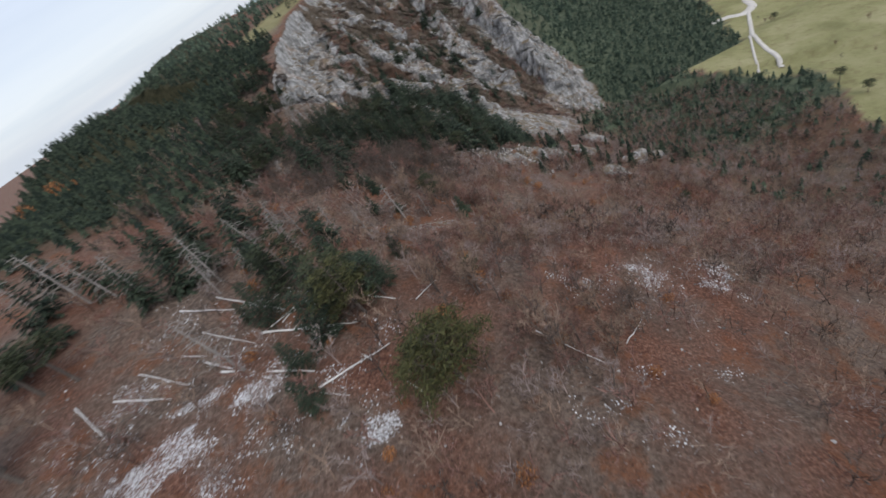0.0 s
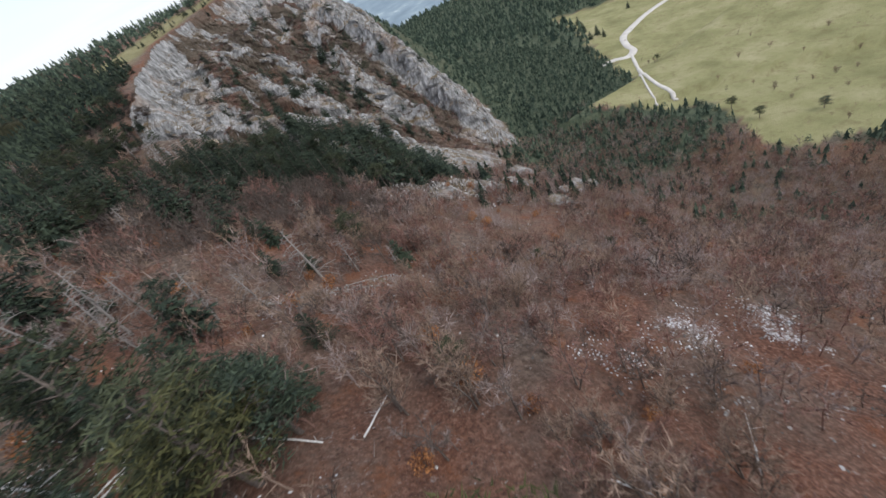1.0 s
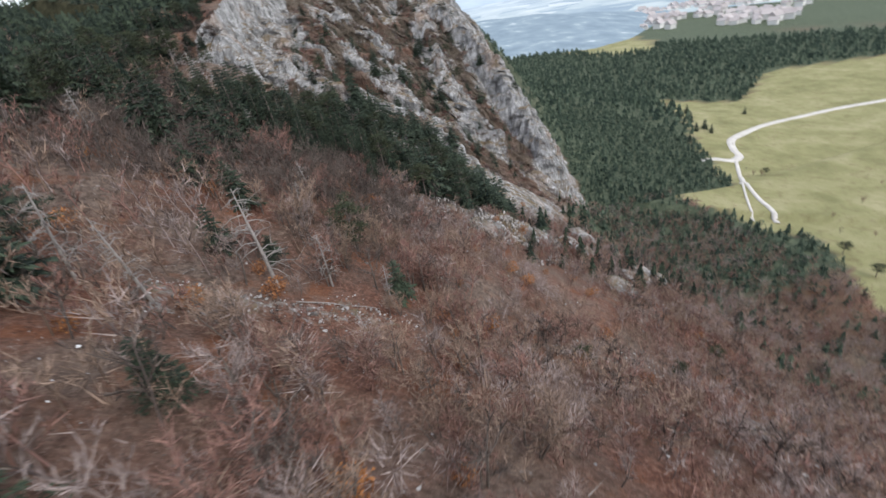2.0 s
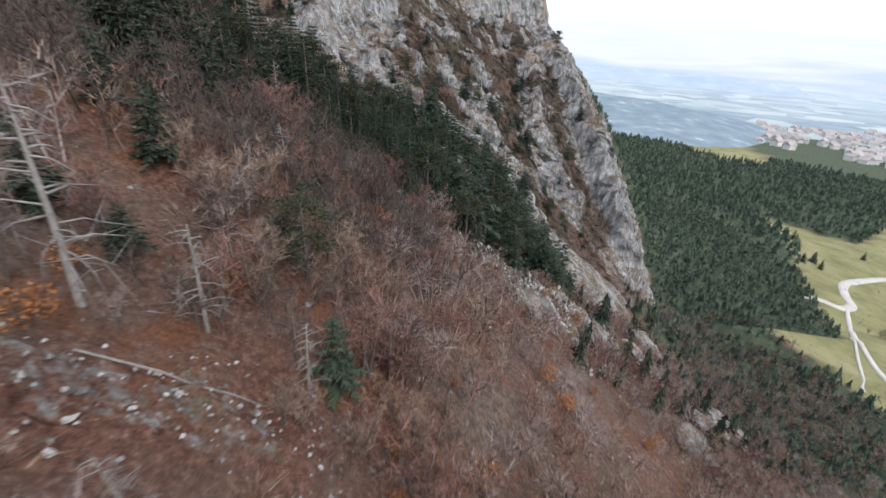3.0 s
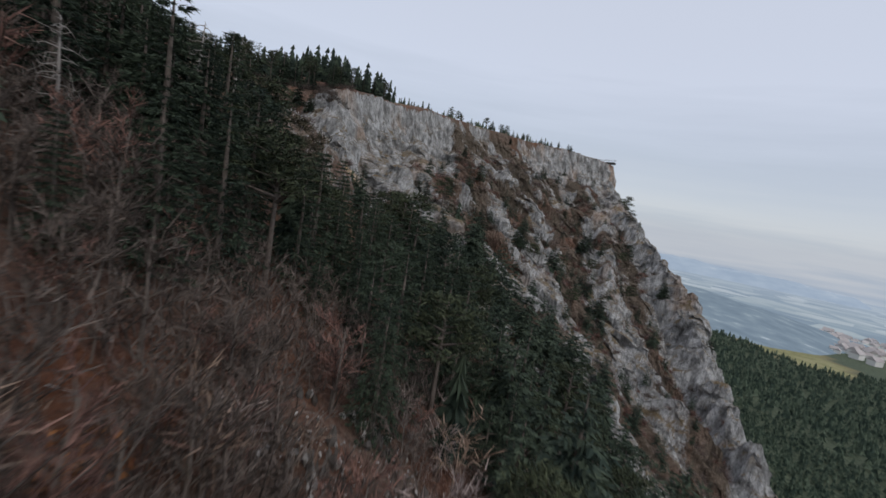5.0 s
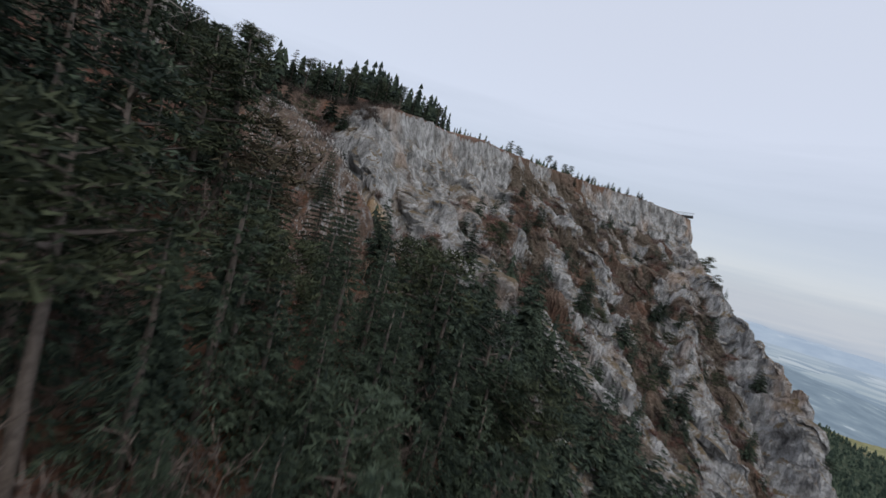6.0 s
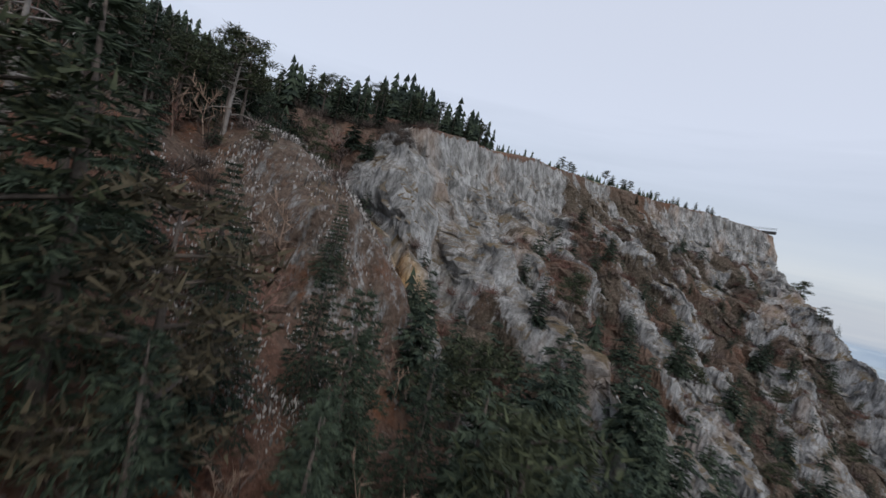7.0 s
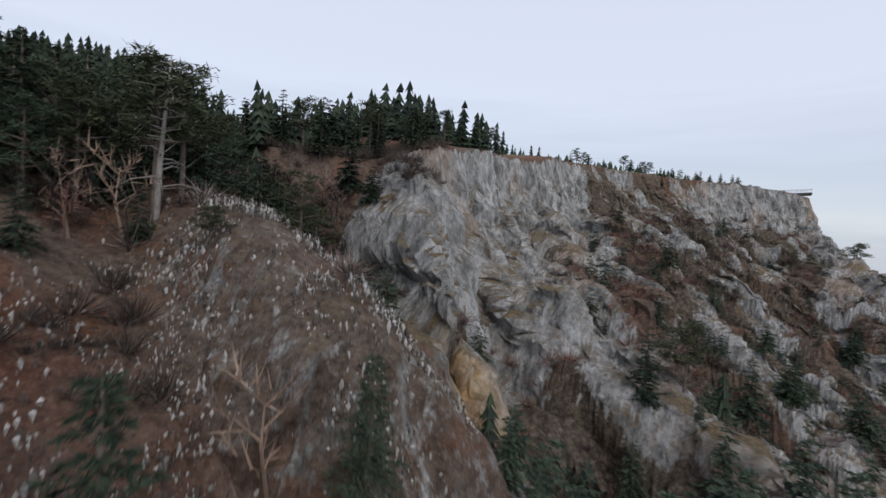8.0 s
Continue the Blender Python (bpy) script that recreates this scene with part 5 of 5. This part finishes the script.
def log(ax, ay, bx, by, r0, lift=0.25, pale=True):
    a, b = np.array([ax, ay, float(ground(ax, ay)) + lift]), np.array([bx, by, float(ground(bx, by)) + lift])
    r = np.random.RandomState(int(abs(ax * 97 + ay * 13)))
    n = 6
    pts = [(b - a) * k / (n - 1) + r.randn(3) * 0.04 for k in range(n)]
    r0 = r0 * (0.75 if ay < 58 else 0.4)
    pts = [p + (r.randn(3) * 0.16 if ay > 120 and 0 < k < n - 1 else 0) for k, p in enumerate(pts)]
    pieces = [tube(pts, list(np.linspace(r0, r0 * 0.5, n)), 8)]
    for k in range(5):
        p = (b - a) * (0.3 + 0.65 * r.rand())
        pieces.append(tube([p, p + unit(r.randn(3) + np.array([0, 0, 0.6])) * (0.3 + 0.7 * r.rand())], [r0 * 0.25, r0 * 0.08], 4))
    ob = new("fallen_log", mesh_from("fallen_log", *joined(pieces), BLEACHED if ay < 58 else PALE_BARK, True))
    ob.location = a
    tagged(ob, "bleached fallen log with branch stubs on the slope" if pale else "dark fallen log lying on the leaf litter", "log", "fallen logs")


for q in ((-28.1, 41.1, -17.7, 34.4, 0.2), (-29.3, 55.9, -20.4, 46.9, 0.13), (-21.1, 45.4, -17.9, 46.9, 0.12), (-19, 42.8, -14.3, 40, 0.15), (-17.5, 31.9, -10, 33.3, 0.15), (-20.5, 33.5, -15, 29.5, 0.08), (-26, 57, -19, 50, 0.1), (-31, 50, -24, 43, 0.1), (-33, 47, -26, 42, 0.09), (-38, 47, -31, 41, 0.1), (-44, 45, -38, 37, 0.14), (-23.7, 45, -14.7, 40.6, 0.2), (-22.5, 45.4, -17.6, 47.4, 0.14), (-25.8, 52.5, -20.3, 47, 0.16), (-18, 40.4, -14.2, 39.4, 0.18), (-15.4, 41, -12, 38.5, 0.12),
          (-23, 49.7, -17, 52, 0.12), (-30, 44, -22, 36, 0.15), (-13, 34, -9, 27, 0.15), (-11.7, 45, -8, 41, 0.14), (-34, 56, -27, 52, 0.14), (-6, 40, -3, 43.5, 0.1), (3, 30, 6.5, 24, 0.1),
          (10, 26, 14, 29, 0.1), (-2.4, 128, 1.5, 131, 0.12), (-5, 126, -7, 130, 0.12), (1, 164, 5.5, 163, 0.16), (-14.2, 151.6, -13.5, 149.4, 0.13), (-36, 63, -30, 60, 0.15), (-1, 66, 5, 67, 0.14), (-40, 44, -33, 40, 0.16)):
    log(*q)

# ---- stones ----
G = (1 + 5 ** 0.5) / 2
ICO = np.array([(-1, G, 0), (1, G, 0), (-1, -G, 0), (1, -G, 0), (0, -1, G), (0, 1, G), (0, -1, -G), (0, 1, -G), (G, 0, -1), (G, 0, 1), (-G, 0, -1), (-G, 0, 1)]) / 1.9
ICO_F = np.array([(0, 11, 5), (0, 5, 1), (0, 1, 7), (0, 7, 10), (0, 10, 11), (1, 5, 9), (5, 11, 4), (11, 10, 2), (10, 7, 6), (7, 1, 8), (3, 9, 4), (3, 4, 2), (3, 2, 6), (3, 6, 8), (3, 8, 9), (4, 9, 5), (2, 4, 11), (6, 2, 10), (8, 6, 7), (9, 8, 1)])
STONES = [(ICO * (0.6 + 0.8 * np.random.RandomState(700 + k).rand(12, 1)) * np.array([1, 0.8, 0.55]), ICO_F) for k in range(6)]


def stone_zone(x, y):
    z, rocky, d = lie(x, y)
    patch = step(0.15, 0.55, rough(x, y, 12, 3, 95))
    return np.clip(0.08 + 0.65 * patch + 0.5 * (rocky > 0.3) * step(165, 150, y), 0, 1) * step(172, 160, y) * step(-90, -80, z) * np.where((x < 2) & (y > 134), 0.25, 1)


st = at_ground(spaced(7000, (-50, 70, 0, 170), 1.1, stone_zone, 17))
ns = len(st)
stuff("loose_stones", scattered(STONES, st, 0.05 + 0.2 * rng.rand(ns) ** 3, rng.rand(ns) * 6.28, rng.randint(0, 6, ns)), STONE, "pale limestone rubble strewn over the slope", "stones")


def litter_zone(x, y):
    z, rocky, d = lie(x, y)
    return np.clip(0.3 + 0.9 * rough(x, y, 10, 2, 97), 0.05, 1) * step(-80, -70, z) * step(165, 155, y)


li = at_ground(spaced(7500, (-48, 60, 0, 165), 1.15, litter_zone, 19))
nl = len(li)
lw = unit(np.c_[rng.randn(nl, 2), 0.25 * rng.randn(nl)] + np.array([0.5, 0, -0.35]))
lb = li + np.c_[np.zeros((nl, 2)), np.full(nl, 0.12)]
stuff("fallen_branches", blades(lb, lw, unit(np.cross(lw, rng.randn(nl, 3))), 0.3 + 1.3 * rng.rand(nl) ** 2, 0.03 + 0.03 * rng.rand(nl)), PALE_BARK, "pale fallen branches strewn over the leaf litter", "dead wood")


def teeth_zone(x, y):
    z, rocky, d = lie(x, y)
    return (rocky > 0.25) * (rocky < 0.85) * step(158, 152, y) * 0.8 * ((x > 2) | (y < 134))


te = at_ground(spaced(6500, (-40, 40, 8, 160), 0.45, teeth_zone, 18))
chips = at_ground(spaced(13000, (-50, 34, 8, 62), 0.21, lambda x, y: 0.9 * scree(x, y) + 0.02 * (x < -8), 28))
for nm, pl, mat, low_, high_, lab in (("rock_rubble", te, STONE, 0.035, 0.10, "pale jagged limestone rubble sticking out of the slope"),
                                      ("white_scree", chips, PALE_STONE, 0.03, 0.10, "patches of white stone chips on the slope")):
    q = len(pl)
    stuff(nm, scattered(STONES, pl - np.array([0, 0, 0.04]), low_ + high_ * rng.rand(q) ** 2, rng.rand(q) * 6.28, rng.randint(0, 6, q), 1.0 + rng.rand(q)), mat, lab, "stones")


def flake_zone(x, y):
    """The stony spur by the gully."""
    e = line_dist(x, y, RIDGES[SPUR][0])[0]
    return step(10, 5, e) * step(-21, -13, x) * step(-0.4, 0.15, rough(x, y, 3, 3, 96)) * 0.95


def knoll_zone(x, y):
    knoll = np.maximum(step(6, 3, np.hypot(x - 13, y - 107)), step(7, 4, np.hypot(x - 22, y - 106)))
    return np.maximum(knoll, step(13, 8, np.hypot(x - 36, y - 104))) * step(-0.35, 0.3, rough(x, y, 3, 3, 96)) * 0.9


def shard(r):
    """A split stone: a slim eight-sided wedge with uneven corners."""
    v = np.array([(1, 0, 0), (0, 0.7, 0), (-1, 0, 0), (0, -0.7, 0), (0, 0, 1), (0, 0, -1)], float) * (0.55 + 0.9 * r.rand(6, 1)) + 0.15 * r.randn(6, 3)
    return v, np.array([(0, 1, 4), (1, 2, 4), (2, 3, 4), (3, 0, 4), (1, 0, 5), (2, 1, 5), (3, 2, 5), (0, 3, 5)])


SHARDS = [shard(np.random.RandomState(760 + k)) for k in range(8)]
for nm, pl, low_, high_, lab in (("rock_flakes", spaced(15000, (-28, 0, 136, 166), 0.17, flake_zone, 29), 0.035, 0.075, "upright pale limestone flakes on the stony spur"),
                                 ("knoll_flakes", spaced(6500, (4, 52, 88, 120), 0.32, knoll_zone, 34), 0.07, 0.24, "pale limestone splinters on the rocky knolls")):
    pl = at_ground(pl)
    nk = len(pl)
    stuff(nm, scattered(SHARDS, pl + np.c_[np.zeros((nk, 2)), 0.08 + 0.4 * rng.rand(nk)], low_ + high_ * rng.rand(nk) ** 2, rng.rand(nk) * 6.28, rng.randint(0, 8, nk), 1.0 + 2.0 * rng.rand(nk)), FLAKE, lab, "stones")


# ---- the lookout on the cliff's edge ----
def beam(a, b, w, h):
    a, b = np.array(a, float), np.array(b, float)
    way = unit(b - a)
    side = unit(np.cross(way, (0, 0, 1)))
    over = np.cross(side, way)
    c = [(-1, -1), (1, -1), (1, 1), (-1, 1)]
    v = [p + side * w / 2 * i + over * h / 2 * j for p in (a, b) for i, j in c]
    f = [(0, 3, 2), (0, 2, 1), (4, 5, 6), (4, 6, 7)]
    for i in range(4):
        j = (i + 1) % 4
        f += [(i, j, j + 4), (i, j + 4, i + 4)]
    return np.array(v), np.array(f)


def lookout():
    t = thing("lookout_platform", (77.5, 300, -8.9), "dark steel lookout platform jutting over the cliff edge", "platform")
    t.rotation_euler = (0, radians(-4), radians(-22))
    part("deck", mesh_from("deck", *joined([beam((-3, y, 0), (6.8, y, 0), 0.22, 0.08) for y in np.arange(-1.2, 1.25, 0.25)]), DECK), t, "grey plank deck")
    for y in (-1.25, 1.25):
        part("girder", mesh_from("girder", *joined([beam((-3, y, -0.4), (6.9, y, -0.4), 0.18, 0.75), beam((-0.8, y, -1.7), (4.6, y, -0.8), 0.2, 0.5), beam((-0.8, y, -1.1), (3, y, -0.9), 0.16, 0.7)]), STEEL), t)
        part("handrail", mesh_from("handrail", *joined([beam((-3, y, 1.1), (6.9, y, 1.1), 0.08, 0.08), beam((-3, y, 0.55), (6.9, y, 0.55), 0.04, 0.04)]), STEEL), t)
        for x in np.arange(-3, 7.0, 0.63):
            part("post", mesh_from("post", *beam((x, y, 0), (x, y, 1.1), 0.07, 0.07), STEEL), t)
    part("end_rail", mesh_from("end_rail", *beam((6.9, -1.25, 1.1), (6.9, 1.25, 1.1), 0.08, 0.08), STEEL), t)


lookout()


# ---- the town in the valley ----
HOUSE_WALL = mesh_from("house_wall", *beam((-5, 0, 2.5), (5, 0, 2.5), 8, 6), RENDER_WALL)
HOUSE_ROOF = mesh_from("house_roof", np.array([(-5.6, -4.6, 5.3), (5.6, -4.6, 5.3), (5.6, 4.6, 5.3), (-5.6, 4.6, 5.3), (-5.6, 0, 9), (5.6, 0, 9)]),
                       np.array([(0, 1, 5), (0, 5, 4), (2, 3, 4), (2, 4, 5), (1, 2, 5), (3, 0, 4), (0, 3, 2), (0, 2, 1)]), ROOF)


def town_zone(x, y):
    return step(0.0, 0.5, rough(x, y, 120, 2, 33) + 0.25) * step(-260, -180, y - x) * step(240, 120, y - x) * step(1100, 1220, x + y)


for x, y, z in at_ground(spaced(300, (640, 1220, 560, 1080), 21, town_zone, 21)):
    size = 0.8 + 0.9 * rb.rand()
    t = thing("house", (x, y, z + 0.2), "pale rendered house with a reddish roof in the town", "house", "houses of the town", rb.rand() * 3.14, size)
    part("wall", HOUSE_WALL, t)
    part("roof", HOUSE_ROOF, t)
